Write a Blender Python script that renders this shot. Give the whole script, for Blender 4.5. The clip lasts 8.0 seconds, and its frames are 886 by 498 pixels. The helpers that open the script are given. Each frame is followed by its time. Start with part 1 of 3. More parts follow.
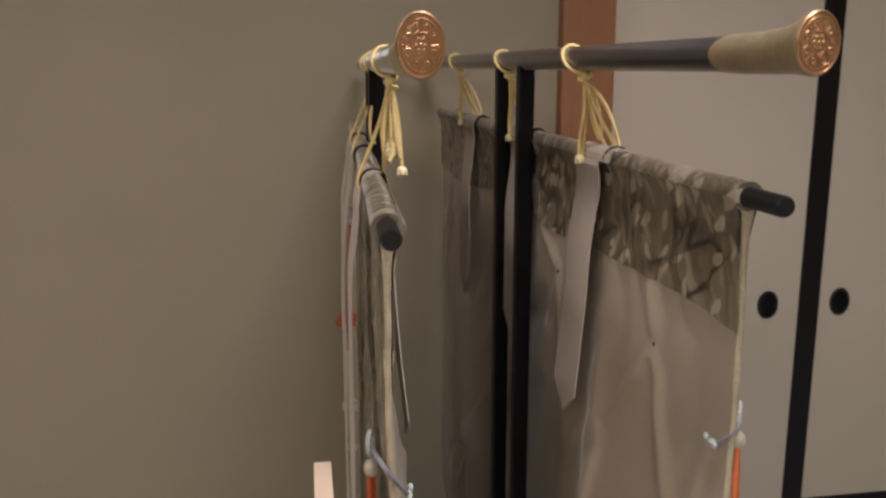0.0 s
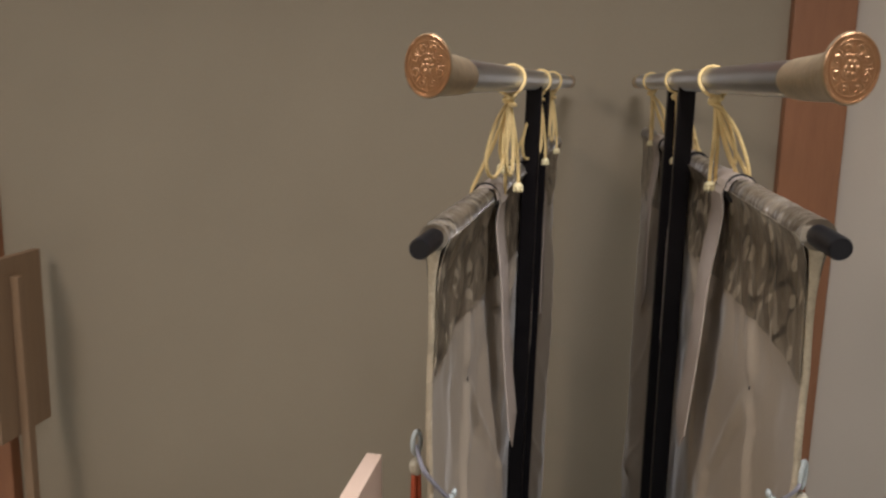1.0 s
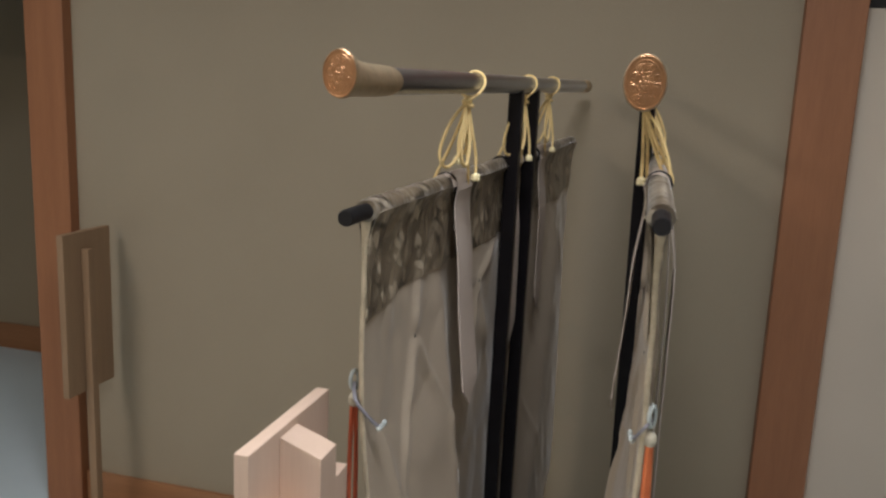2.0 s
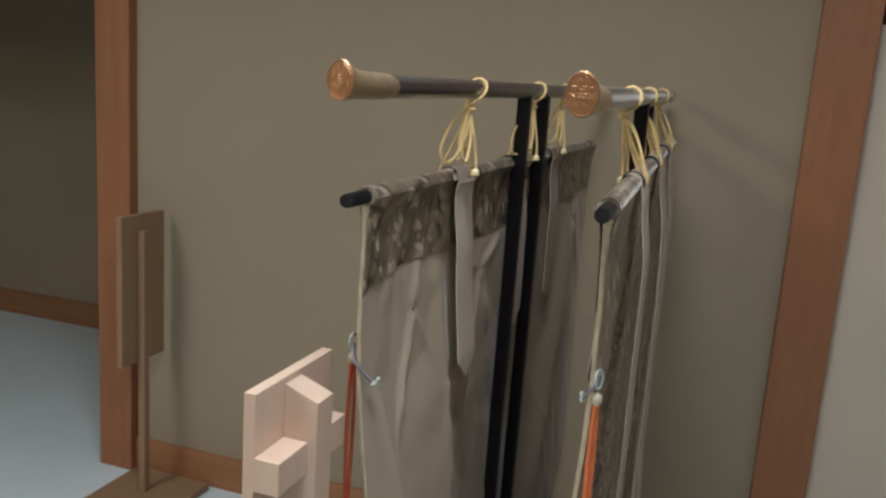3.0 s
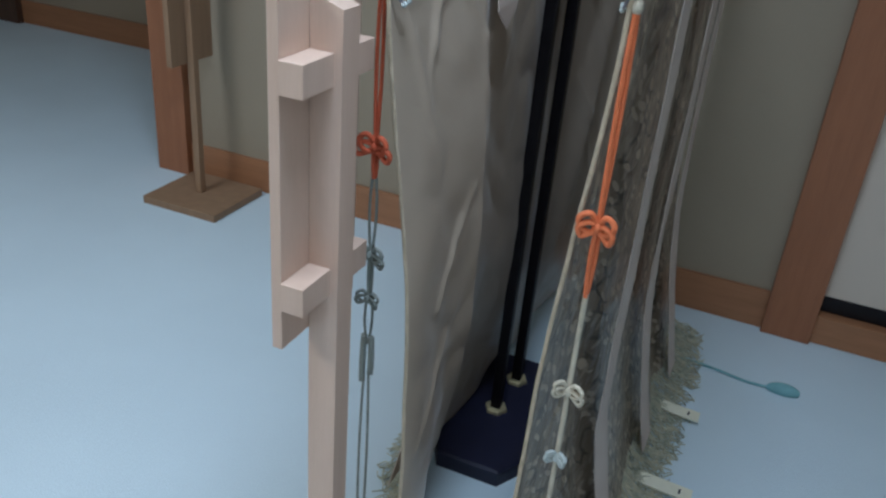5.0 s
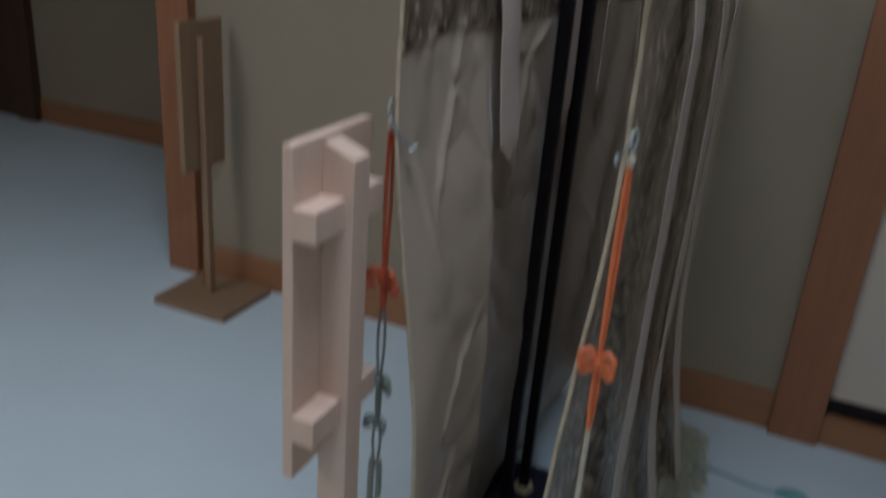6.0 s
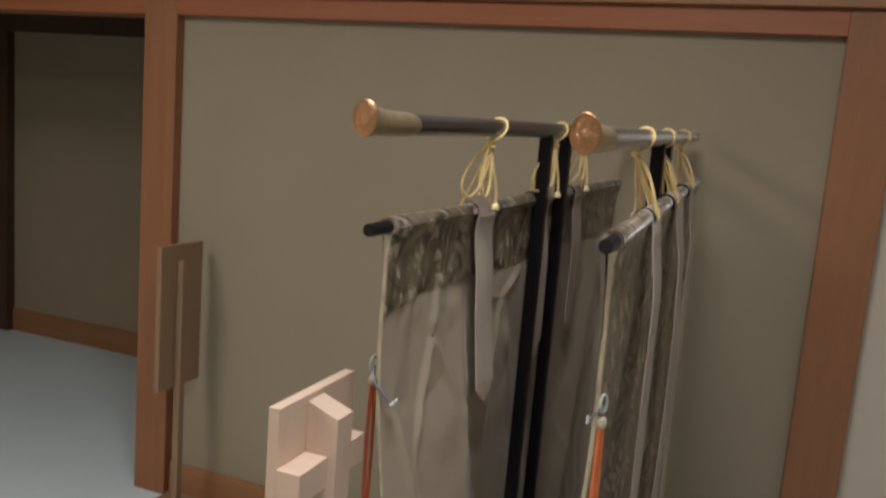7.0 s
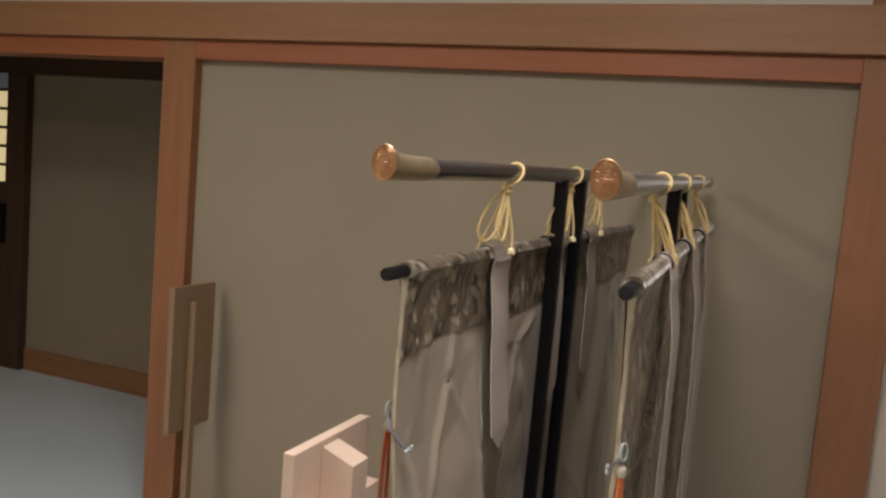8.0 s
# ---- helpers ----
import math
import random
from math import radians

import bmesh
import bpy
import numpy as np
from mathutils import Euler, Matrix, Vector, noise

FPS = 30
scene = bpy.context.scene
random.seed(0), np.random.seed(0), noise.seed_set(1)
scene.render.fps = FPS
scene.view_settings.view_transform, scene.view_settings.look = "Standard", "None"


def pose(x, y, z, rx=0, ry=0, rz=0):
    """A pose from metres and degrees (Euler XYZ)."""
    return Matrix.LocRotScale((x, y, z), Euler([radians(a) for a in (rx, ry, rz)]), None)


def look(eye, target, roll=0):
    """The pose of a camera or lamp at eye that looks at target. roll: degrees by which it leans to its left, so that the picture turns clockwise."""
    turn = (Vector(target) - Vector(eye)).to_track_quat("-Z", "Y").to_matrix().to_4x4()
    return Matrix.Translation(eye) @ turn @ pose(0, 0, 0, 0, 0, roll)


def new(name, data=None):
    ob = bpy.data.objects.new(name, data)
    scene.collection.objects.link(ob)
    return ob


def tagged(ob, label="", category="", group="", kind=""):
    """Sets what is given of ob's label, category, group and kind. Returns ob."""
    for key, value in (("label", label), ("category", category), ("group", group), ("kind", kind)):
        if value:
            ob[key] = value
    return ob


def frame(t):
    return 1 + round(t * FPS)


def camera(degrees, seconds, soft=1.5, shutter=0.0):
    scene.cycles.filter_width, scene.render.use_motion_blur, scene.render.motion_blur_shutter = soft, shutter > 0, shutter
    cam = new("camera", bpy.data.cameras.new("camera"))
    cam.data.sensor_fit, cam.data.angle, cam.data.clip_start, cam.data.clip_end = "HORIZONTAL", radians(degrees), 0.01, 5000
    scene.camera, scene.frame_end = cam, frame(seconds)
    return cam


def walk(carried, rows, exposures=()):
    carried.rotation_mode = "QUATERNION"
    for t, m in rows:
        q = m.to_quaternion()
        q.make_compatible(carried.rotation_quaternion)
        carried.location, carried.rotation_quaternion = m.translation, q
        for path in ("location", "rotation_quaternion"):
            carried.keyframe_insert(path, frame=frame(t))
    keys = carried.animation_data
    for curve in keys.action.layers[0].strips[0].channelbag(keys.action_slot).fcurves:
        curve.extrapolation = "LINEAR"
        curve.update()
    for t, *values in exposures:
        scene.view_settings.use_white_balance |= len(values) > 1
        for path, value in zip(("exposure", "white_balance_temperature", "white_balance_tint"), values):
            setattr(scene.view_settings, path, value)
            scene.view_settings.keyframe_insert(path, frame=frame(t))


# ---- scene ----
cam = camera(56.0, 8.0, soft=2.45, shutter=0.4)
PATH = [
    (0, (0.334, 0.043, 1.6), (0.651, 1.976, 1.196), -0.1),
    (0.5, (0.417, 0.054, 1.615), (0.497, 2.016, 1.236), 0.7),
    (1, (0.538, 0.018, 1.604), (0.216, 1.956, 1.231), 1.2),
    (1.5, (0.592, -0.069, 1.601), (0.215, 1.858, 1.221), 1.8),
    (1.7, (0.662, -0.086, 1.608), (0.213, 1.827, 1.233), 1.7),
    (2.8, (0.832, -0.248, 1.618), (0.243, 1.622, 1.221), 3.8),
    (3, (0.869, -0.257, 1.624), (0.238, 1.602, 1.239), 3.9),
    (3.5, (0.926, -0.266, 1.616), (0.182, 1.55, 1.23), 4.7),
    (4, (0.933, -0.274, 1.552), (0.183, 1.517, 1.073), 4.9),
    (4.5, (0.931, -0.265, 1.461), (0.266, 1.441, 0.657), 4.9),
    (4.7, (0.929, -0.26, 1.431), (0.283, 1.394, 0.511), 4.8),
    (5.8, (0.926, -0.261, 1.47), (0.235, 1.379, 0.557), 4.3),
    (6, (0.925, -0.272, 1.522), (0.213, 1.44, 0.772), 4.4),
    (6.5, (0.926, -0.293, 1.595), (0.202, 1.518, 1.154), 4.4),
    (7, (0.919, -0.314, 1.625), (0.196, 1.526, 1.324), 4.5),
    (7.5, (0.918, -0.324, 1.63), (0.19, 1.527, 1.422), 4.7),
    (8, (0.907, -0.314, 1.627), (0.15, 1.526, 1.424), 4.8),
]
EXPOSURES = [(0.0, 0.0, 6850, 19), (1.5, 0.0, 6500, 15), (3.0, 0.0, 6300, 10), (4.0, 0.05, 5850, 9), (4.5, 0.1, 5350, 6), (4.7, 0.08, 5150, 5), (5.8, -0.55, 5350, 11), (6.0, -0.7, 5550, 11), (6.5, -0.2, 6200, 11), (7.0, -0.1, 6750, 13), (8.0, 0.02, 6950, 17)]
walk(cam, [(t, look(eye, target, roll)) for t, eye, target, roll in PATH], EXPOSURES)

# ---- light ----
world = bpy.data.worlds.new("room_world")
world.use_nodes = True
world.node_tree.nodes["Background"].inputs[0].default_value = (0.9, 0.95, 1.0, 1)
world.node_tree.nodes["Background"].inputs[1].default_value = 0.05
scene.world = world


def assumed_lamp(x, y, z, sx, sy, watts, colour):
    data = bpy.data.lights.new("assumed_lamp", "AREA")
    data.shape, data.size, data.size_y, data.energy, data.color = "RECTANGLE", sx, sy, watts, colour
    ob = new("assumed_lamp", data)
    ob.matrix_world = pose(x, y, z)
    return ob


COOL, WARM = (0.96, 0.98, 1.0), (1.0, 0.80, 0.58)
# No ceiling lamp is in view: places are assumed, some only lift dark areas.
LAMPS = [(0.66, 0.42, 0.5, 0.5, 25, COOL), (2.2, -1.2, 0.9, 1.2, 6, COOL), (-1.4, 0.6, 0.6, 0.6, 14, COOL), (-1.4, -1.7, 1.0, 1.0, 42, WARM), (1.3, -2.2, 1.0, 1.0, 4, WARM)]
CEILING = 2.75
for lx, ly, lsx, lsy, watts, colour in LAMPS:
    assumed_lamp(lx, ly, CEILING - 0.07, lsx, lsy, watts, colour)


# ---- materials ----
def material(name, colour, rough=0.6, metal=0.0, var=0.15, scale=8.0, stretch=(1, 1, 1), bump=0.1, bump_scale=60.0, sheen=0.0, colour2=None, spec=0.4, crumple=0.0, coat=0.0, sheen_rough=0.5):
    m = bpy.data.materials.new(name)
    m.use_nodes = True
    n, l = m.node_tree.nodes, m.node_tree.links
    b = n["Principled BSDF"]
    b.inputs["Roughness"].default_value, b.inputs["Metallic"].default_value = rough, metal
    b.inputs["Specular IOR Level"].default_value = spec
    b.inputs["Coat Weight"].default_value, b.inputs["Coat Roughness"].default_value, b.inputs["Coat IOR"].default_value = coat, 0.16, 1.6
    if sheen:
        b.inputs["Sheen Weight"].default_value, b.inputs["Sheen Roughness"].default_value = sheen, sheen_rough
    tc, mp = n.new("ShaderNodeTexCoord"), n.new("ShaderNodeMapping")
    mp.inputs["Scale"].default_value = stretch
    l.new(tc.outputs["Object"], mp.inputs["Vector"])
    big, small = n.new("ShaderNodeTexNoise"), n.new("ShaderNodeTexNoise")
    big.inputs["Scale"].default_value, big.inputs["Detail"].default_value = scale, 5
    small.inputs["Scale"].default_value, small.inputs["Detail"].default_value = bump_scale, 3
    for t in (big, small):
        l.new(mp.outputs[0], t.inputs["Vector"])
    ramp = n.new("ShaderNodeValToRGB")
    lo = [c * (1 - var) for c in colour]
    hi = [min(1, c * (1 + var)) for c in (colour2 or colour)]
    ramp.color_ramp.elements[0].position, ramp.color_ramp.elements[1].position = 0.3, 0.7
    ramp.color_ramp.elements[0].color, ramp.color_ramp.elements[1].color = (*lo, 1), (*hi, 1)
    mix = n.new("ShaderNodeMath")
    mix.operation = "MULTIPLY_ADD"
    mix.inputs[1].default_value = 0.35
    l.new(small.outputs["Fac"], mix.inputs[0])
    half = n.new("ShaderNodeMath")
    half.operation = "MULTIPLY"
    half.inputs[1].default_value = 0.65
    l.new(big.outputs["Fac"], half.inputs[0])
    l.new(half.outputs[0], mix.inputs[2])
    l.new(mix.outputs[0], ramp.inputs[0])
    l.new(ramp.outputs[0], b.inputs["Base Color"])
    if bump:
        bp = n.new("ShaderNodeBump")
        bp.inputs["Strength"].default_value, bp.inputs["Distance"].default_value = bump, 0.004
        l.new(small.outputs["Fac"], bp.inputs["Height"])
        l.new(bp.outputs[0], b.inputs["Normal"])
        if crumple:
            l.new(wrinkles(n, l, tc, crumple, 4.2, 0.6), bp.inputs["Normal"])
    return m


def wrinkles(n, l, tc, strength, scale=9.0, detail=2.5):
    """Soft crumples of cloth: ridged noise at hand width, as a bump."""
    mp = n.new("ShaderNodeMapping")
    mp.inputs["Rotation"].default_value, mp.inputs["Scale"].default_value = (0.5, 0, 0), (1, 1.6, 0.8)
    l.new(tc.outputs["Object"], mp.inputs["Vector"])
    t = n.new("ShaderNodeTexNoise")
    t.inputs["Scale"].default_value, t.inputs["Detail"].default_value, t.inputs["Distortion"].default_value = scale, detail, 0.6
    l.new(mp.outputs[0], t.inputs["Vector"])
    a = n.new("ShaderNodeMath")
    a.operation = "SUBTRACT"
    a.inputs[1].default_value = 0.5
    l.new(t.outputs["Fac"], a.inputs[0])
    r = n.new("ShaderNodeMath")
    r.operation = "ABSOLUTE"
    l.new(a.outputs[0], r.inputs[0])
    bp = n.new("ShaderNodeBump")
    bp.invert = True
    bp.inputs["Strength"].default_value, bp.inputs["Distance"].default_value = strength, 0.05
    l.new(r.outputs[0], bp.inputs["Height"])
    return bp.outputs[0]


def brocade_material(name, dark, mid, light, scale, rough=0.40, sheen=0.0, crumple=0.5):
    """Jacquard weave: two layers of pale leaf shapes and dark stems on a grey-brown ground."""
    m = bpy.data.materials.new(name)
    m.use_nodes = True
    n, l = m.node_tree.nodes, m.node_tree.links
    b = n["Principled BSDF"]
    b.inputs["Roughness"].default_value, b.inputs["Metallic"].default_value = rough, 0.12
    b.inputs["Specular IOR Level"].default_value = 1.0
    b.inputs["Sheen Weight"].default_value, b.inputs["Sheen Roughness"].default_value = sheen, 0.2
    tc = n.new("ShaderNodeTexCoord")
    warp = n.new("ShaderNodeTexNoise")
    warp.inputs["Scale"].default_value = 13
    l.new(tc.outputs["Object"], warp.inputs["Vector"])
    add = n.new("ShaderNodeVectorMath")
    add.operation = "MULTIPLY_ADD"
    add.inputs[1].default_value = (0.05, 0.05, 0.05)
    l.new(warp.outputs["Color"], add.inputs[0])
    l.new(tc.outputs["Object"], add.inputs[2])

    def leaves(turn, stretch, lo, hi):
        mp = n.new("ShaderNodeMapping")
        mp.vector_type = "TEXTURE"
        mp.inputs["Rotation"].default_value, mp.inputs["Scale"].default_value = (turn, 0, 0), [1 / c for c in stretch]
        l.new(add.outputs[0], mp.inputs["Vector"])
        vor = n.new("ShaderNodeTexVoronoi")
        vor.inputs["Scale"].default_value = scale
        l.new(mp.outputs[0], vor.inputs["Vector"])
        r = n.new("ShaderNodeValToRGB")
        e = r.color_ramp.elements
        e[0].position, e[0].color = lo, (1, 1, 1, 1)
        e[1].position, e[1].color = hi, (0, 0, 0, 1)
        l.new(vor.outputs["Distance"], r.inputs[0])
        return r.outputs[0]

    one = leaves(0.75, (0.4, 1.7, 0.66), 0.30, 0.355)
    two = leaves(-0.6, (0.4, 1.8, 0.60), 0.30, 0.37)
    # dark stems: thin lines of a crooked net
    mp = n.new("ShaderNodeMapping")
    mp.vector_type = "TEXTURE"
    mp.inputs["Rotation"].default_value, mp.inputs["Scale"].default_value = (0.9, 0, 0), (2.5, 0.7, 1.4)
    l.new(add.outputs[0], mp.inputs["Vector"])
    net = n.new("ShaderNodeTexVoronoi")
    net.feature = "DISTANCE_TO_EDGE"
    net.inputs["Scale"].default_value = scale * 0.55
    l.new(mp.outputs[0], net.inputs["Vector"])
    stem = n.new("ShaderNodeValToRGB")
    e = stem.color_ramp.elements
    e[0].position, e[0].color = 0.03, (1, 1, 1, 1)
    e[1].position, e[1].color = 0.085, (0, 0, 0, 1)
    l.new(net.outputs["Distance"], stem.inputs[0])
    # the stems come and go
    gone = n.new("ShaderNodeTexNoise")
    gone.inputs["Scale"].default_value, gone.inputs["Detail"].default_value = 16, 1
    l.new(tc.outputs["Object"], gone.inputs["Vector"])
    keep = n.new("ShaderNodeValToRGB")
    keep.color_ramp.elements[0].position, keep.color_ramp.elements[1].position = 0.46, 0.58
    l.new(gone.outputs["Fac"], keep.inputs[0])
    both = n.new("ShaderNodeMath")
    both.operation = "MULTIPLY"
    l.new(stem.outputs[0], both.inputs[0])
    l.new(keep.outputs[0], both.inputs[1])
    three = both.outputs[0]
    patch = n.new("ShaderNodeTexNoise")
    patch.inputs["Scale"].default_value = 9
    l.new(tc.outputs["Object"], patch.inputs["Vector"])
    ground = n.new("ShaderNodeValToRGB")
    e = ground.color_ramp.elements
    e[0].position, e[0].color = 0.35, (*[c * 0.8 for c in mid], 1)
    e[1].position, e[1].color = 0.65, (*[c * 1.25 for c in mid], 1)
    l.new(patch.outputs["Fac"], ground.inputs[0])
    col = ground.outputs[0]
    for fac, c in ((two, [0.5 * (p + q) for p, q in zip(mid, light)]), (three, dark), (one, light)):
        mix = n.new("ShaderNodeMix")
        mix.data_type = "RGBA"
        l.new(fac, mix.inputs["Factor"])
        l.new(col, mix.inputs["A"])
        mix.inputs["B"].default_value = (*c, 1)
        col = mix.outputs["Result"]
    l.new(col, b.inputs["Base Color"])
    thread = n.new("ShaderNodeTexNoise")
    thread.inputs["Scale"].default_value = 260
    l.new(tc.outputs["Object"], thread.inputs["Vector"])
    hsum = n.new("ShaderNodeMath")
    hsum.operation = "ADD"
    l.new(thread.outputs["Fac"], hsum.inputs[0])
    l.new(one, hsum.inputs[1])
    bp = n.new("ShaderNodeBump")
    bp.inputs["Strength"].default_value, bp.inputs["Distance"].default_value = 0.45, 0.002
    l.new(hsum.outputs[0], bp.inputs["Height"])
    l.new(bp.outputs[0], b.inputs["Normal"])
    l.new(wrinkles(n, l, tc, crumple), bp.inputs["Normal"])
    return m


M_PLASTER = material("sand_plaster", (0.325, 0.272, 0.198), 0.95, var=0.06, scale=2.0, bump=0.25, bump_scale=260, spec=0.15)
M_WHITE = material("white_plaster", (0.72, 0.68, 0.60), 0.9, var=0.04, scale=2.0, bump=0.1, bump_scale=200)
M_CEIL = material("ceiling_board", (0.62, 0.58, 0.50), 0.85, var=0.06, scale=3.0)
M_CEDAR = material("cedar_post", (0.30, 0.128, 0.06), 0.5, var=0.14, scale=5.0, stretch=(6, 6, 0.35), bump=0.08, bump_scale=40)
M_CEDARH = material("cedar_beam", (0.325, 0.157, 0.074), 0.5, var=0.14, scale=5.0, stretch=(0.35, 6, 6), bump=0.08, bump_scale=40)
M_KAMOI = material("red_cedar_lintel", (0.34, 0.115, 0.05), 0.5, var=0.12, scale=5.0, stretch=(0.35, 6, 6), bump=0.08, bump_scale=40)
M_DARKWOOD = material("dark_wood", (0.075, 0.04, 0.025), 0.5, var=0.2, scale=5.0, stretch=(6, 6, 0.4))
M_CARPET = material("blue_grey_carpet", (0.61, 0.72, 0.785), 0.97, var=0.07, scale=1.5, bump=0.5, bump_scale=230, sheen=0.2, spec=0.1)
M_PAPER = material("fusuma_paper", (0.62, 0.54, 0.445), 0.85, var=0.035, scale=3.0, bump=0.08, bump_scale=180)
M_LACQUER = material("black_lacquer", (0.010, 0.008, 0.009), 0.35, var=0.2, scale=12, bump=0.03, spec=0.25)
M_BLACKPAINT = material("black_painted_steel", (0.006, 0.005, 0.006), 0.38, var=0.3, scale=20, bump=0.05, spec=0.16)
M_BAR = material("black_lacquered_bar", (0.018, 0.018, 0.022), 0.28, var=0.3, scale=20, bump=0.02, spec=0.8, coat=0.6, sheen=0.42, sheen_rough=0.18)
M_BASE = material("navy_black_base", (0.012, 0.013, 0.034), 0.55, var=0.3, scale=14, bump=0.2, bump_scale=180)
M_ROD = material("dark_rod", (0.010, 0.010, 0.013), 0.30, var=0.25, scale=30, spec=0.6)
M_GOLD = material("old_gold", (0.52, 0.41, 0.27), 0.42, metal=0.85, var=0.18, scale=40, bump=0.15, bump_scale=150)
M_COPPER = material("copper_gold_relief", (0.54, 0.31, 0.17), 0.38, metal=1.0, var=0.15, scale=60, bump=0.1, bump_scale=200)
M_NUT = material("brass_nut", (0.75, 0.66, 0.38), 0.4, metal=0.6, var=0.12, scale=40)
M_CORD = material("yellow_cord", (0.74, 0.55, 0.25), 0.75, var=0.2, scale=30, bump=0.6, bump_scale=420)
M_CORDEND = material("pale_cord_knot", (0.80, 0.70, 0.42), 0.8, var=0.12, scale=40, bump=0.5, bump_scale=380)
M_LINING = material("grey_satin_lining", (0.47, 0.40, 0.315), 0.34, metal=0.12, sheen=0.25, sheen_rough=0.2, var=0.06, scale=6.0, bump=0.10, bump_scale=320, spec=1.0, crumple=0.14)
M_TONGUE = material("mauve_grey_ribbon", (0.53, 0.455, 0.40), 0.6, var=0.06, scale=10, bump=0.2, bump_scale=400)
M_EDGE = material("ivory_edge", (0.46, 0.39, 0.28), 0.65, var=0.22, scale=40, bump=0.5, bump_scale=260)
M_BROCADE = brocade_material("silver_brocade", (0.065, 0.052, 0.035), (0.205, 0.165, 0.115), (0.47, 0.40, 0.30), 30, 0.30)
M_CASING = brocade_material("silver_brocade_casing", (0.065, 0.052, 0.035), (0.205, 0.165, 0.118), (0.48, 0.42, 0.335), 30, 0.28, 0.8, 0.35)
M_ORANGE = material("orange_cord", (0.64, 0.17, 0.06), 0.7, var=0.15, scale=40, bump=0.5, bump_scale=400)
M_RUST = material("rust_cord", (0.50, 0.10, 0.04), 0.7, var=0.15, scale=40, bump=0.5, bump_scale=400)
M_GREY = material("grey_green_cord", (0.20, 0.22, 0.20), 0.75, var=0.2, scale=40, bump=0.5, bump_scale=400)
M_BEIGE = material("beige_cord", (0.52, 0.48, 0.38), 0.75, var=0.2, scale=40, bump=0.5, bump_scale=400)
M_MINT = material("pale_mint_cord", (0.47, 0.52, 0.51), 0.75, var=0.15, scale=40, bump=0.5, bump_scale=400)
M_STRAP = material("grey_violet_cord", (0.24, 0.235, 0.27), 0.75, var=0.15, scale=40, bump=0.5, bump_scale=400)
M_TEAL = material("teal_cord", (0.22, 0.42, 0.45), 0.75, var=0.15, scale=40, bump=0.5, bump_scale=400)
M_FRINGE = material("straw_fringe", (0.26, 0.32, 0.27), 0.8, var=0.25, scale=45, bump=0.3, bump_scale=300, colour2=(0.55, 0.52, 0.38))
M_TAG = material("cream_tag", (0.78, 0.77, 0.62), 0.8, var=0.06, scale=20)
M_HINOKI = material("pale_hinoki", (0.62, 0.46, 0.355), 0.42, var=0.035, scale=4.0, stretch=(7, 7, 0.4), bump=0.06, bump_scale=60, colour2=(0.66, 0.50, 0.40))
M_TAN = material("tan_wood", (0.27, 0.172, 0.10), 0.6, var=0.12, scale=4.0, stretch=(7, 7, 0.4), bump=0.06, bump_scale=60)
# Emission in the paper stands for light behind it; no lamp is there.
M_PANE = bpy.data.materials.new("glowing_shoji_paper")
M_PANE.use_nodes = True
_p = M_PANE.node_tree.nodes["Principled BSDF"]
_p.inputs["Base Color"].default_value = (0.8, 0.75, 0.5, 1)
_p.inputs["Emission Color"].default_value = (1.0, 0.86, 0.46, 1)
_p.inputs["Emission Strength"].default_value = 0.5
# Glow for the panels of the added, unseen ceiling fixtures.
M_LIGHT = bpy.data.materials.new("lamp_diffuser")
M_LIGHT.use_nodes = True
_p = M_LIGHT.node_tree.nodes["Principled BSDF"]
_p.inputs["Emission Color"].default_value = (1.0, 0.97, 0.92, 1)
_p.inputs["Emission Strength"].default_value = 2.0

# ---- mesh helpers ----
AT = {}


def thing(name, x, y, z, label, category, group="", kind=""):
    ob = new(name)
    ob.empty_display_size = 0.05
    ob.location = (x, y, z)
    AT[ob] = Vector((x, y, z))
    return tagged(ob, label, category, group, kind)


def part(name, bm, mat, parent=None, label="", smooth=False):
    """One mesh from bm (in world metres) under its thing or part."""
    me = bpy.data.meshes.new(name)
    bmesh.ops.recalc_face_normals(bm, faces=bm.faces)
    bm.to_mesh(me)
    bm.free()
    me.materials.append(mat)
    if smooth:
        me.shade_smooth()
        me.set_sharp_from_angle(angle=radians(48))
    ob = new(name, me)
    if parent is not None:
        ob.parent = parent
        ob.matrix_parent_inverse = Matrix.Translation(-AT[parent])
    AT[ob] = Vector((0, 0, 0))
    return tagged(ob, label) if label else ob


def box(bm, x0, x1, y0, y1, z0, z1, bevel=0.0):
    r = bmesh.ops.create_cube(bm, size=1.0)
    vs = r["verts"]
    for v in vs:
        v.co = Vector(((x0 + x1) / 2 + v.co.x * (x1 - x0), (y0 + y1) / 2 + v.co.y * (y1 - y0), (z0 + z1) / 2 + v.co.z * (z1 - z0)))
    if bevel:
        es = list({e for v in vs for e in v.link_edges})
        bmesh.ops.bevel(bm, geom=es, offset=bevel, segments=2, affect="EDGES", profile=0.6)
    return bm


def boxes(*bs, bevel=0.0):
    bm = bmesh.new()
    for b in bs:
        box(bm, *b, bevel=bevel)
    return bm


def smooth_line(pts, steps=6):
    pts = [Vector(p) for p in pts]
    out = []
    for i in range(len(pts) - 1):
        p0, p1, p2, p3 = pts[max(i - 1, 0)], pts[i], pts[i + 1], pts[min(i + 2, len(pts) - 1)]
        for k in range(steps):
            t = k / steps
            out.append(0.5 * (2 * p1 + (p2 - p0) * t + (2 * p0 - 5 * p1 + 4 * p2 - p3) * t * t + (3 * p1 - p0 - 3 * p2 + p3) * t ** 3))
    return out + [pts[-1]]


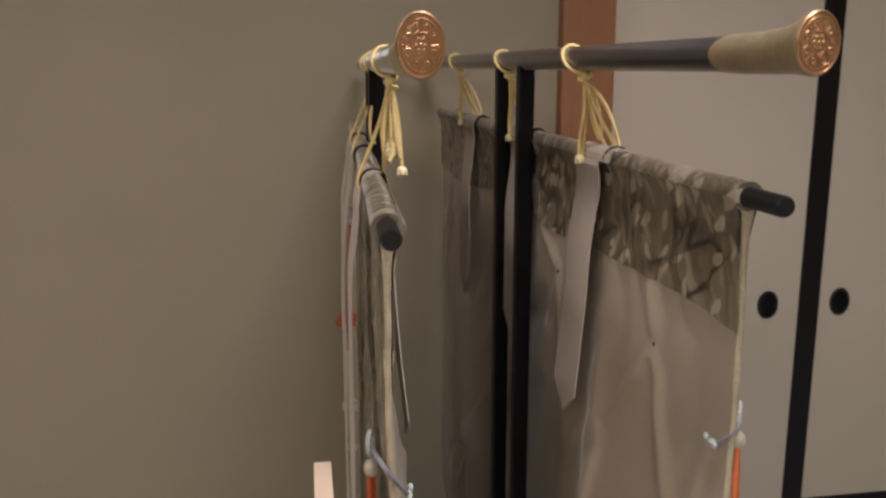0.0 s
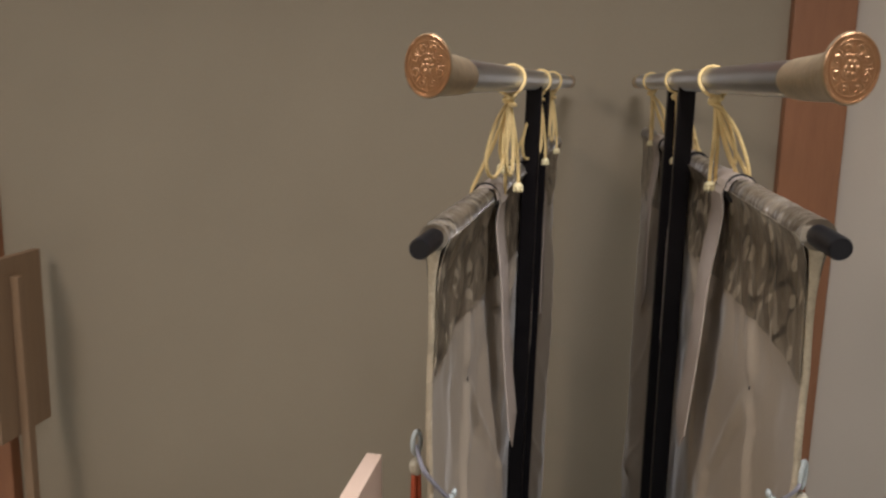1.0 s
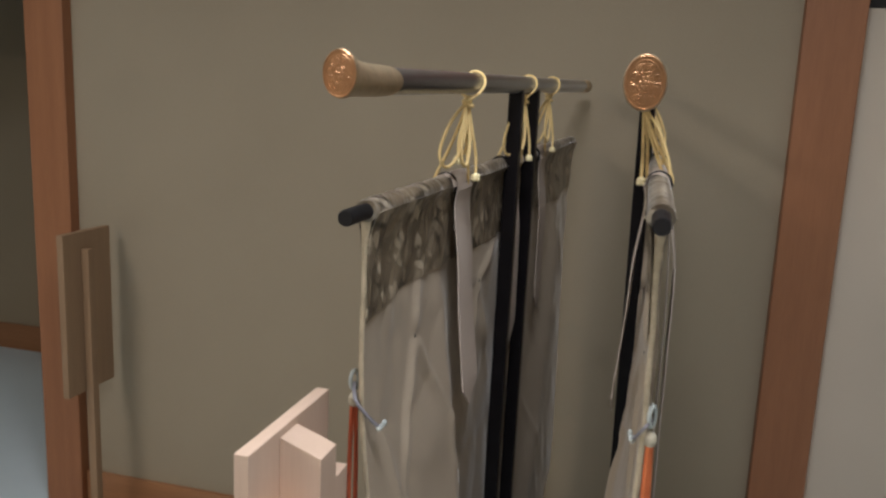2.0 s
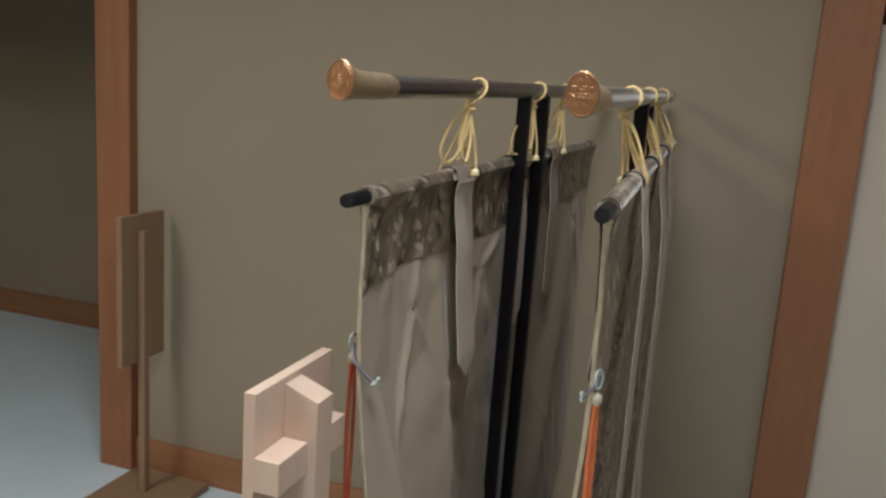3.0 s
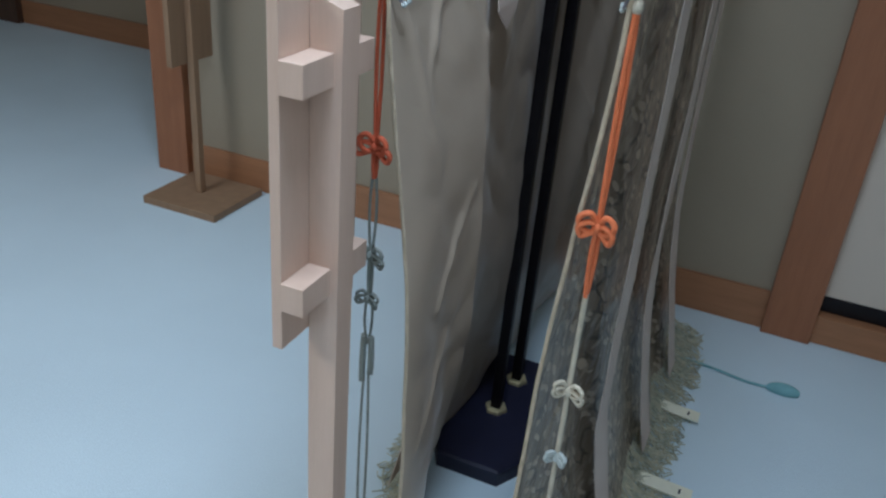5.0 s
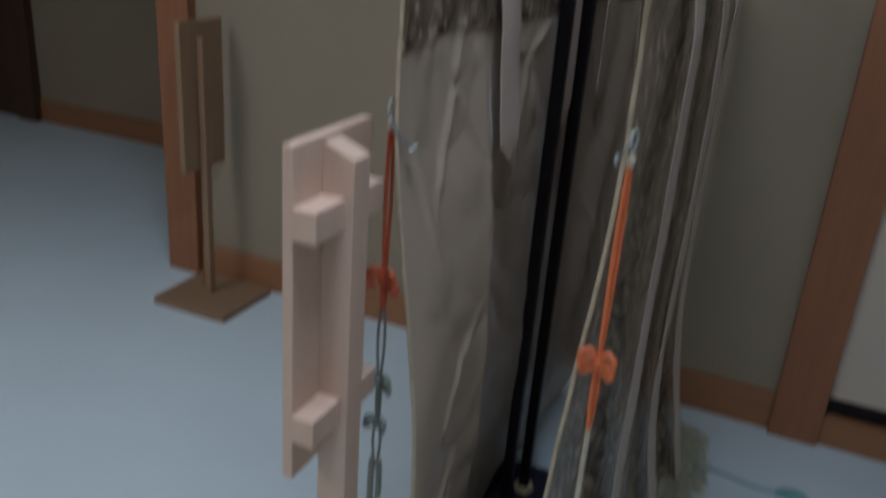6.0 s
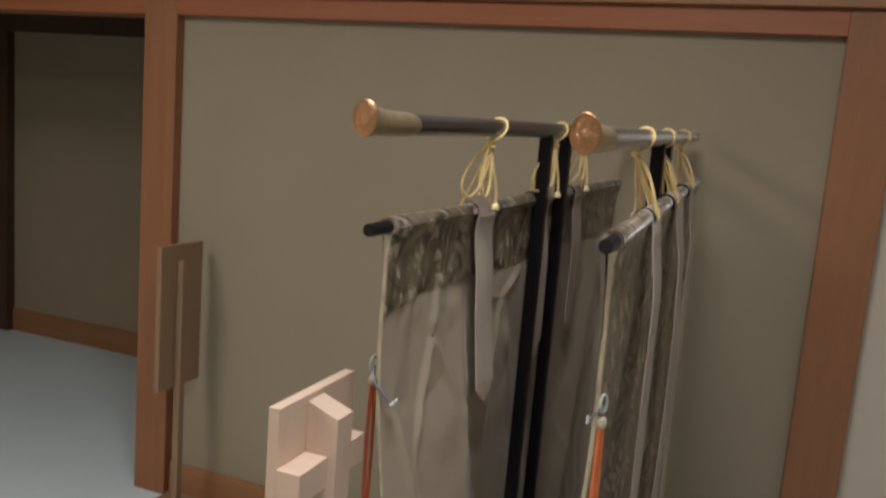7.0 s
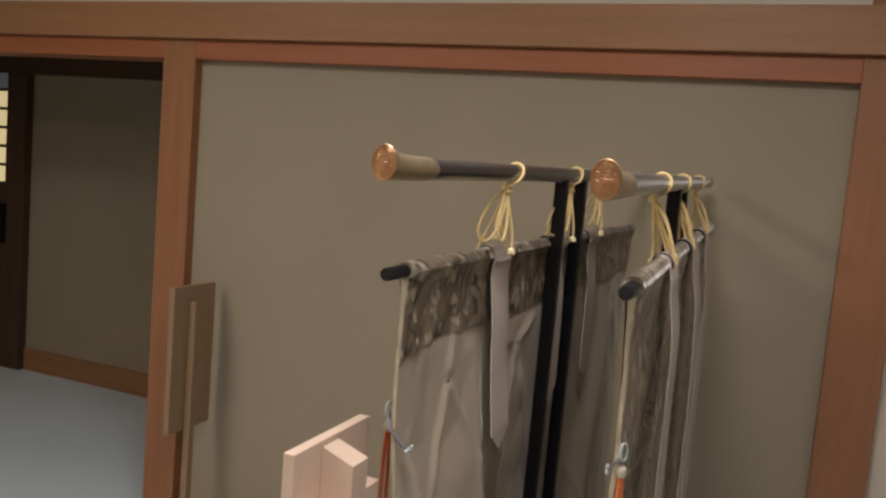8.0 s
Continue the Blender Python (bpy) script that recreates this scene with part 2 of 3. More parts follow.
def tube(bm, pts, r, sides=7, closed=False, twist=0.0):
    """A round cord along pts; r may be a function of the way along (0 to 1)."""
    pts = [Vector(p) for p in pts]
    n = len(pts)
    rings = []
    side = None
    for i, p in enumerate(pts):
        if closed:
            d = pts[(i + 1) % n] - pts[i - 1]
        else:
            d = pts[min(i + 1, n - 1)] - pts[max(i - 1, 0)]
        d = d.normalized() if d.length > 1e-9 else Vector((0, 0, 1))
        if side is None:
            side = d.orthogonal().normalized()
        side = side - d * side.dot(d)
        side = side.normalized() if side.length > 1e-6 else d.orthogonal().normalized()
        up = d.cross(side)
        rad = r(i / max(n - 1, 1)) if callable(r) else r
        rings.append([bm.verts.new(p + rad * (math.cos(a) * side + math.sin(a) * up)) for a in (2 * math.pi * k / sides for k in range(sides))])
    for i in range(n if closed else n - 1):
        a, b = rings[i], rings[(i + 1) % n]
        for k in range(sides):
            bm.faces.new((a[k], a[(k + 1) % sides], b[(k + 1) % sides], b[k]))
    if not closed:
        bm.faces.new(rings[0])
        bm.faces.new(rings[-1])
    return bm


def ball(bm, c, rx, ry=None, rz=None, seg=10):
    r = bmesh.ops.create_uvsphere(bm, u_segments=seg, v_segments=max(6, seg - 2), radius=1.0)
    for v in r["verts"]:
        v.co = Vector((c[0] + v.co.x * rx, c[1] + v.co.y * (ry or rx), c[2] + v.co.z * (rz or rx)))
    return bm


def structure(name, bm, mat, label, category, parent=None):
    ob = part(name, bm, mat, parent)
    return tagged(ob, label, category, kind="structure")


# ---- the room ----
WALL, POST, FACE = 2.378, 2.333, 2.362
X_LP0, X_LP1, X_RP0, X_RP1 = -1.440, -1.285, 1.047, 1.200
FARW = 3.77
EAST, WEST, SOUTH = 3.6, -4.9, -4.2
structure("floor", boxes((WEST - 0.2, EAST + 0.2, SOUTH - 0.2, FARW + 0.2, -0.1, 0.0)), M_CARPET, "pale blue-grey short-pile carpet floor", "floor")
structure("ceiling", boxes((WEST - 0.2, EAST + 0.2, SOUTH - 0.2, FARW + 0.2, CEILING, CEILING + 0.1)), M_CEIL, "pale boarded ceiling", "ceiling")
structure("wall_north", boxes((X_LP1, X_RP0, WALL, WALL + 0.09, 0.0, 1.95)), M_PLASTER, "sand-coloured plaster wall panel between cedar posts", "wall")
structure("wall_north_upper", boxes((WEST, EAST, WALL, WALL + 0.09, 2.162, CEILING)), M_WHITE, "off-white plaster wall above the beam", "wall")
structure("wall_east", boxes((EAST, EAST + 0.1, SOUTH, FARW, 0, CEILING)), M_PLASTER, "plain sand-coloured plaster wall", "wall")
structure("wall_west", boxes((WEST - 0.1, WEST, SOUTH, FARW, 0, CEILING)), M_PLASTER, "plain sand-coloured plaster wall", "wall")
structure("wall_south", boxes((WEST, EAST, SOUTH - 0.1, SOUTH, 0, CEILING)), M_PLASTER, "plain sand-coloured plaster wall", "wall")
structure("wall_corridor", boxes((-3.78, EAST, FARW, FARW + 0.1, 0, CEILING)), M_PLASTER, "dim sand-coloured plaster wall of the corridor", "wall")
structure("post_1", boxes((X_LP0, X_LP1, POST, WALL + 0.12, 0, 2.024), bevel=0.004), M_CEDAR, "reddish cedar post beside the dark opening", "post")
structure("post_2", boxes((X_RP0, X_RP1, POST, WALL + 0.12, 0, 2.024), (X_RP0 + 0.004, X_RP1 - 0.004, POST + 0.01, WALL + 0.12, 2.164, CEILING), bevel=0.004), M_CEDAR, "reddish cedar post between plaster wall and sliding doors", "post")
structure("lintel", boxes((WEST, X_LP0, POST + 0.002, WALL + 0.11, 1.95, 2.024), (X_LP1, X_RP0, POST + 0.002, WALL + 0.11, 1.95, 2.024), (X_RP1, EAST, POST + 0.002, WALL + 0.11, 1.95, 2.024), bevel=0.003), M_KAMOI, "dark red cedar lintel under the beam", "lintel")
structure("beam", boxes((WEST, EAST, POST - 0.03, WALL + 0.1, 2.025, 2.162), bevel=0.004), M_CEDARH, "smooth tan cedar tie beam along the wall", "beam")
structure("baseboard_1", boxes((X_LP1, X_RP0, FACE, WALL, 0.0, 0.135), bevel=0.002), M_CEDARH, "low cedar baseboard", "baseboard")
structure("baseboard_2", boxes((-3.78, EAST, FARW - 0.015, FARW, 0.0, 0.15), bevel=0.002), M_CEDARH, "low cedar baseboard in the corridor", "baseboard")
structure("sill", boxes((X_RP1, EAST, POST + 0.02, WALL + 0.11, 0.0, 0.099), bevel=0.003), M_CEDARH, "cedar sill under the sliding doors", "sill")
structure("corridor_beam", boxes((WEST, EAST, FARW - 0.04, FARW, 1.985, 2.20), bevel=0.003), M_DARKWOOD, "dark wooden beam in the corridor", "beam")


def fusuma(name, x0, x1, y, stile_l, stile_r, hx, rail=0.155):
    ob = thing(name, (x0 + x1) / 2, y, 0.085, "off-white papered sliding door with black lacquer frame", "sliding door", "sliding doors", "structure")
    part("paper_panel", boxes((x0 + stile_l, x1 - stile_r, y, y + 0.016, rail, 1.87)), M_PAPER, ob)
    if stile_l > 0.01:
        part("stile", boxes((x0, x0 + stile_l, y - 0.006, y + 0.022, 0.10, 1.948), bevel=0.003), M_LACQUER, ob)
    part("stile", boxes((x1 - stile_r, x1, y - 0.006, y + 0.022, 0.10, 1.948), bevel=0.003), M_LACQUER, ob)
    part("rail", boxes((x0 + stile_l, x1 - stile_r, y - 0.005, y + 0.021, 0.10, rail), bevel=0.003), M_LACQUER, ob)
    part("rail", boxes((x0 + stile_l, x1 - stile_r, y - 0.005, y + 0.021, 1.87, 1.948), bevel=0.003), M_LACQUER, ob)
    bm = bmesh.new()
    ring = [Vector((hx + 0.031 * math.cos(a), y - 0.002, 0.89 + 0.041 * math.sin(a))) for a in (2 * math.pi * k / 28 for k in range(28))]
    tube(bm, ring, 0.005, 6, closed=True)
    pull = part("door_pull", bm, M_ROD, ob, "dark oval recessed metal pull", smooth=True)
    bm = bmesh.new()
    ball(bm, (hx, y + 0.001, 0.89), 0.029, 0.004, 0.039, 20)
    part("pull_cup", bm, M_BLACKPAINT, pull, smooth=True)
    return ob


FUS = 2.40
fusuma("door_1", 1.202, 1.942, FUS, 0.003, 0.070, 1.765)
fusuma("door_2", 1.9425, 2.62, FUS, 0.003, 0.070, 2.015, 0.205)
fusuma("door_3", 2.623, 3.598, FUS, 0.003, 0.034, 3.40, 0.205)

# corridor door with paper panes whose lit look is emission in the paper
door = thing("door_4", -4.1, FARW - 0.05, 0, "dark wooden sliding door with lit paper panes", "door", kind="structure")
part("door_frame", boxes((-3.95, -3.78, FARW - 0.06, FARW + 0.06, 0, 1.984), (-4.9, -3.95, FARW - 0.02, FARW + 0.02, 0, 1.24), bevel=0.003), M_DARKWOOD, door)
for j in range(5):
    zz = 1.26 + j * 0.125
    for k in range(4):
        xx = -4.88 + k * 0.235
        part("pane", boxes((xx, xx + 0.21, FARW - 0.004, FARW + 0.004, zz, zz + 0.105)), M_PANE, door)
for j in range(6):
    part("muntin", boxes((-4.9, -3.95, FARW - 0.012, FARW + 0.012, 1.24 + j * 0.125, 1.26 + j * 0.125)), M_DARKWOOD, door)
part("pull", boxes((-4.0, -3.93, FARW - 0.075, FARW - 0.055, 0.85, 1.12), bevel=0.006), M_BLACKPAINT, door)

# ceiling light fixtures, unseen, added to go with the assumed lamps
for lx, ly, lsx, lsy, watts, colour in LAMPS:
    fix = thing("assumed_fixture", lx, ly, CEILING, "assumed white rectangular ceiling light with plain frame, out of view", "light", "ceiling lights")
    part("frame", boxes((lx - lsx / 2 - 0.03, lx + lsx / 2 + 0.03, ly - lsy / 2 - 0.03, ly + lsy / 2 + 0.03, CEILING - 0.05, CEILING), bevel=0.004), M_WHITE, fix)
    part("diffuser", boxes((lx - lsx / 2, lx + lsx / 2, ly - lsy / 2, ly + lsy / 2, CEILING - 0.06, CEILING - 0.05)), M_LIGHT, fix)


# ---- banner stands ----
class Side:
    pass


L, R = Side(), Side()
L.o, L.bar0, L.bar1, L.posts, L.px = -1, Vector((0.418, 0.652, 1.616)), Vector((0.489, 2.285, 1.634)), (1.428, 1.575), 0.455
R.o, R.bar0, R.bar1, R.posts, R.px = 1, Vector((0.711, 0.624, 1.618)), Vector((0.668, 2.285, 1.638)), (1.388, 1.528), 0.689
L.rod0, L.rod1 = Vector((0.401, 0.715, 1.468)), Vector((0.462, 2.275, 1.480))
R.rod0, R.rod1 = Vector((0.736, 0.688, 1.491)), Vector((0.692, 2.255, 1.508))
L.c0, L.c1, R.c0, R.c1 = 0.775, 2.245, 0.748, 2.215
L.bx, L.bw, L.shift, R.bx, R.bw, R.shift = 0.447, 0.130, Vector((-0.016, 0.03, 0)), 0.690, 0.109, Vector((0.004, 0.02, 0))
L.loops, R.loops = (1.148, 1.492, 1.785), (1.128, 1.470, 1.850)
L.rings, R.rings = (1.142, 1.527, 1.775), (1.166, 1.535, 1.950)
L.seam, R.seam = 1.350, 1.368
BAR_R = 0.0158


def on(a, b, y):
    """The point of the line a-b at depth y."""
    return a.lerp(b, (y - a.y) / (b.y - a.y))


def loft(bm, rings, cap=True):
    vs = [[bm.verts.new(p) for p in ring] for ring in rings]
    k = len(vs[0])
    for a, b in zip(vs, vs[1:]):
        for i in range(k):
            bm.faces.new((a[i], a[(i + 1) % k], b[(i + 1) % k], b[i]))
    if cap:
        bm.faces.new(vs[0])
        bm.faces.new(vs[-1])


def finial(s, parent, end, inward):
    """A flared horn-shaped sleeve with an oval embossed face at a bar's end."""
    yaw = (s.bar1 - s.bar0).normalized() * inward
    bm = bmesh.new()
    rings = []
    for d, rx, rz, dz in ((0.0, 0.0180, 0.0240, 0.0062), (0.003, 0.0187, 0.0247, 0.0062), (0.009, 0.0178, 0.0232, 0.0052), (0.020, 0.0166, 0.0200, 0.0032), (0.040, 0.0166, 0.0182, 0.0014), (0.065, 0.0170, 0.0176, 0.0004), (0.105, 0.0170, 0.0172, 0.0), (0.128, 0.0166, 0.0168, 0.0)):
        c = end + yaw * d
        rings.append([Vector((c.x + rx * math.cos(a), c.y + (0.006 * math.cos(2 * a) if d > 0.12 else 0), c.z + dz + rz * math.sin(a))) for a in (2 * math.pi * k / 32 for k in range(32))])
    loft(bm, rings)
    fin = part("finial", bm, M_GOLD, parent, "flared old-gold metal sleeve", smooth=True)
    # embossed face: rim, petals, boss
    bm = bmesh.new()
    c = end + Vector((0, 0, 0.0062))

    def oval(r, dy=-0.0005):
        return [c + yaw * dy + Vector((0.0180 * r * math.cos(a), 0, 0.0240 * r * math.sin(a))) for a in (2 * math.pi * k / 36 for k in range(36))]
    tube(bm, oval(0.94, -0.0004), 0.0011, 6, closed=True)
    tube(bm, oval(0.78, -0.0004), 0.0007, 6, closed=True)
    tube(bm, oval(0.36, -0.0005), 0.0006, 6, closed=True)
    for k in range(8):
        a = 2 * math.pi * (k + 0.5) / 8
        q = c + yaw * -0.0007 + Vector((0.0180 * 0.57 * math.cos(a), 0, 0.0240 * 0.57 * math.sin(a)))
        # a scroll: an open curl that winds in on itself
        curl = [q + Vector(((0.0034 - 0.0024 * j / 15) * math.cos(a + 2.6 + j * 0.5), 0, (0.0042 - 0.0030 * j / 15) * math.sin(a + 2.6 + j * 0.5))) for j in range(16)]
        tube(bm, curl, 0.0006, 5)
        a2 = 2 * math.pi * k / 8
        tube(bm, [c + yaw * -0.0006 + Vector((0.0180 * d * math.cos(a2), 0, 0.0240 * d * math.sin(a2))) for d in (0.40, 0.56, 0.74)], 0.0005, 5)
    for k in range(6):
        a = math.pi * k / 3
        ball(bm, c + yaw * -0.0006 + Vector((0.0036 * math.cos(a), 0, 0.0046 * math.sin(a))), 0.0016, 0.0006, 0.0020, 8)
    ball(bm, c + yaw * -0.0007, 0.0017, 0.0010, 0.0020, 10)
    loft(bm, [oval(0.9, 0.0003), oval(0.9, -0.0006)])
    part("embossed_face", bm, M_COPPER, fin, "embossed copper-gold floral face", smooth=True)


def stand(s):
    cx, cy = s.bx, sum(s.posts) / 2 + s.shift.y
    ob = thing("banner_stand", cx, cy, 0, "tall black twin-post banner stand with gold-ended crossbar", "banner stand", "banner stands")
    bm = bmesh.new()
    w, y0, y1, c, e = s.bw, cy - 0.30, cy + 0.19, 0.05, 0.09
    outline = [(cx - w, y0 + e), (cx - w + c, y0), (cx + w - c, y0), (cx + w, y0 + e), (cx + w, y1 - c), (cx + w - c, y1), (cx - w + c, y1), (cx - w, y1 - c)]
    loft(bm, [[Vector((x, y, z)) for x, y in outline] for z in (0.0, 0.040)] + [[Vector((cx + (x - cx) * 0.96, cy + (y - cy) * 0.98, 0.045)) for x, y in outline]])
    part("base_plate", bm, M_BASE, ob, "heavy navy-black base plate with cut corners")
    for y in s.posts:
        top = on(s.bar0, s.bar1, y)
        foot = Vector((top.x, top.y, 0.045)) + s.shift
        bm = boxes((-0.013, 0.013, -0.013, 0.013, 0.0, 1.0), bevel=0.003)
        for v in bm.verts:
            t = min(1, max(0, v.co.z))
            p = foot.lerp(top - Vector((0, 0, 0.008)), t)
            v.co = Vector((p.x + v.co.x, p.y + v.co.y, p.z))
        part("post", bm, M_BLACKPAINT, ob)
        bm = bmesh.new()
        hexa = [(0.030 * math.cos(math.pi / 3 * k), 0.030 * math.sin(math.pi / 3 * k)) for k in range(6)]
        loft(bm, [[Vector((foot.x + a * q, foot.y + b * q, z)) for a, b in hexa] for z, q in ((0.0445, 1), (0.054, 1), (0.057, 0.9))])
        part("hex_nut", bm, M_NUT, ob, "pale brass hexagonal collar")
    bm = bmesh.new()
    a, b = s.bar0, s.bar1
    d = (b - a).normalized()
    tube(bm, [a + d * 0.10, a.lerp(b, 0.3), a.lerp(b, 0.6), b - d * 0.06], BAR_R, 20)
    bar = part("crossbar", bm, M_BAR, ob, "round black lacquered crossbar", smooth=True)
    finial(s, bar, a, 1)
    bm = bmesh.new()
    tube(bm, [b - d * 0.09, b - d * 0.012, b - d * 0.004, b], lambda t: (0.0168, 0.0170, 0.0175, 0.015)[min(3, int(t * 3.01))], 20)
    part("end_cap", bm, M_GOLD, bar, "old-gold metal end cap", smooth=True)
    return ob


stand(L)
stand(R)


# ---- banners ----
CREASES = ((0.175, 0.20, 0.10, 0.42, 0.007), (0.175, 0.20, 0.29, 0.36, 0.006), (0.175, 0.20, 0.20, 0.10, 0.005), (0.29, 0.36, 0.33, 0.62, 0.006), (0.04, 0.26, 0.13, 0.55, 0.004),
           (0.40, 0.17, 0.50, 0.19, 0.005), (0.50, 0.19, 0.62, 0.13, 0.006), (0.50, 0.19, 0.45, 0.45, 0.006), (0.50, 0.19, 0.60, 0.40, 0.005), (0.12, 0.80, 0.26, 0.62, 0.006), (0.05, 1.05, 0.22, 0.85, 0.006),
           (0.95, 0.21, 1.12, 0.55, 0.007), (0.95, 0.21, 0.86, 0.48, 0.006), (1.28, 0.20, 1.18, 0.52, 0.006), (1.28, 0.20, 1.40, 0.38, 0.006), (0.72, 0.30, 0.90, 0.70, 0.006), (1.0, 0.60, 1.25, 0.95, 0.007))


CREST = 1.062


def lean_low(s, y, z):
    """The broad drape: how far the cloth stands off outward from its rod's line at depth y and height z."""
    zr = on(s.rod0, s.rod1, y).z
    f = max(0.0, (zr - z) / zr)
    u = (y - s.c0) / (s.c1 - s.c0)
    low = min(1.0, max(0.0, (f - 0.60) / 0.38))
    inw = min(1.0, max(0.0, (y - s.c0 - 0.10) / 0.20))
    d = 0.088 * low ** 1.5 * inw * inw * (3 - 2 * inw)
    curl = min(1.0, max(0.0, (f - 0.08) / 0.48))
    d -= (0.068 if s.o < 0 else 0.040) * curl * curl * (3 - 2 * curl) * math.exp(-((y - s.c0) / 0.17) ** 2)
    ramp = min(1.0, f * 5)
    # the near panel swells inward to a standing crest, then falls back
    rise = min(1.0, max(0.0, (y - s.c0) / (CREST - s.c0)))
    fall = min(1.0, max(0.0, 1 - (y - CREST) / 0.24))
    d -= rise * fall * fall * (0.018 * min(1.0, f * 3) + (0.046 if s.o < 0 else 0.026) * curl * curl * (3 - 2 * curl))
    return d + ramp * 0.010 * math.sin(2 * math.pi * (1.9 * u + 0.12 * math.sin(5 * f)))


PINS = ((0.175, 0.20), (0.50, 0.19), (0.95, 0.21), (1.28, 0.2))


def lean(s, y, z):
    """The whole drape with its folds, pin dents and creases."""
    zr = on(s.rod0, s.rod1, y).z
    drop = zr - z
    f = max(0.0, drop / zr)
    d = lean_low(s, y, z)
    ramp = min(1.0, f * 5)
    # a standing fold beside the near ribbon
    e = y - CREST - 0.012 - 0.03 * f
    d += ramp * (0.018 / (1 + math.exp(-e / 0.017)) * math.exp(-max(0, e) / 0.20) - 0.007 * math.exp(-(e / 0.03) ** 2))
    d += 0.006 * ramp * noise.noise(Vector((y * 5.0, z * 2.0, 3.7 * s.o)))
    w = Vector((y * 8 + z * 6, z * 6 - y * 4, 1.3 + s.o))
    d += 0.003 * min(1.0, f * 12) * (1 - abs(noise.noise(w)) * 2.5)
    d += 0.0016 * min(1.0, f * 14) * noise.noise(Vector((y * 22 + z * 14, z * 16, s.o))) + 0.0045 * math.exp(-(drop / 0.16) ** 2) * min(1.0, drop / 0.01) * (0.6 - abs(noise.noise(Vector((y * 17 - z * 10, z * 13 + y * 7, 5.0 + s.o)))) * 2)
    v = y - s.c0
    calm = min(1.0, 0.25 + v / 0.10)
    d = lean_low(s, y, z) + (d - lean_low(s, y, z)) * calm
    for y0, z0, y1, z1, h in CREASES:
        if min(z0, z1) - 0.08 < drop < max(z0, z1) + 0.08:
            ly, lz = y1 - y0, z1 - z0
            t = min(1.0, max(0.0, ((v - y0) * ly + (drop - z0) * lz) / (ly * ly + lz * lz)))
            q = math.hypot(v - y0 - ly * t, drop - z0 - lz * t)
            if q < 0.04:
                d -= 1.15 * calm * h * (0.3 + 0.7 * math.sin(math.pi * min(1, t + 0.12))) * math.exp(-(q / 0.011) ** 2)
    # a broad slanting fold in the far half
    t = min(1.0, max(0.0, (drop - 0.10) / 0.75))
    q = v - (1.24 - 0.18 * t)
    d -= 0.026 * min(1.0, f * 4) * math.exp(-(q / (0.05 if q > 0 else 0.07)) ** 2)
    for dy, dz in PINS:
        q = math.hypot(v - dy, drop - dz)
        if q < 0.06:
            d += 0.010 * math.exp(-(q / 0.012) ** 2)
    return d


def gap(s, y, z):
    zr = on(s.rod0, s.rod1, y).z
    return 0.0122 * math.exp(-max(0.0, zr - z) / 0.018) + 0.0022


def cloth_sheet(s, inner, y0, y1, z_top, z_bot, ny, nz, extra=0.0, thick=0.0012):
    """One layer of the banner, a thin solid that follows the common drape."""
    bm = bmesh.new()
    layers = []
    known = {}
    for k in (0, 1):
        rows = []
        for j in range(nz + 1):
            row = []
            for i in range(ny + 1):
                y = y0 + (y1 - y0) * i / ny
                zt = z_top(y) if callable(z_top) else z_top
                zb = z_bot(y) if callable(z_bot) else z_bot
                z = zt + (zb - zt) * j / nz
                off = gap(s, y, z) + extra + thick * k
                if (i, j) not in known:
                    known[i, j] = lean(s, y, z)
                x = on(s.rod0, s.rod1, y).x + s.o * (known[i, j] + (-off if inner else off))
                row.append(bm.verts.new((x, y, z)))
            rows.append(row)
        layers.append(rows)
    a, b = layers
    for j in range(nz):
        for i in range(ny):
            bm.faces.new((a[j][i], a[j][i + 1], a[j + 1][i + 1], a[j + 1][i]))
            bm.faces.new((b[j][i], b[j + 1][i], b[j + 1][i + 1], b[j][i + 1]))
    for i in range(ny):
        bm.faces.new((a[0][i], b[0][i], b[0][i + 1], a[0][i + 1]))
        bm.faces.new((a[nz][i], a[nz][i + 1], b[nz][i + 1], b[nz][i]))
    for j in range(nz):
        bm.faces.new((a[j][0], a[j + 1][0], b[j + 1][0], b[j][0]))
        bm.faces.new((a[j][ny], b[j][ny], b[j + 1][ny], a[j + 1][ny]))
    return bm


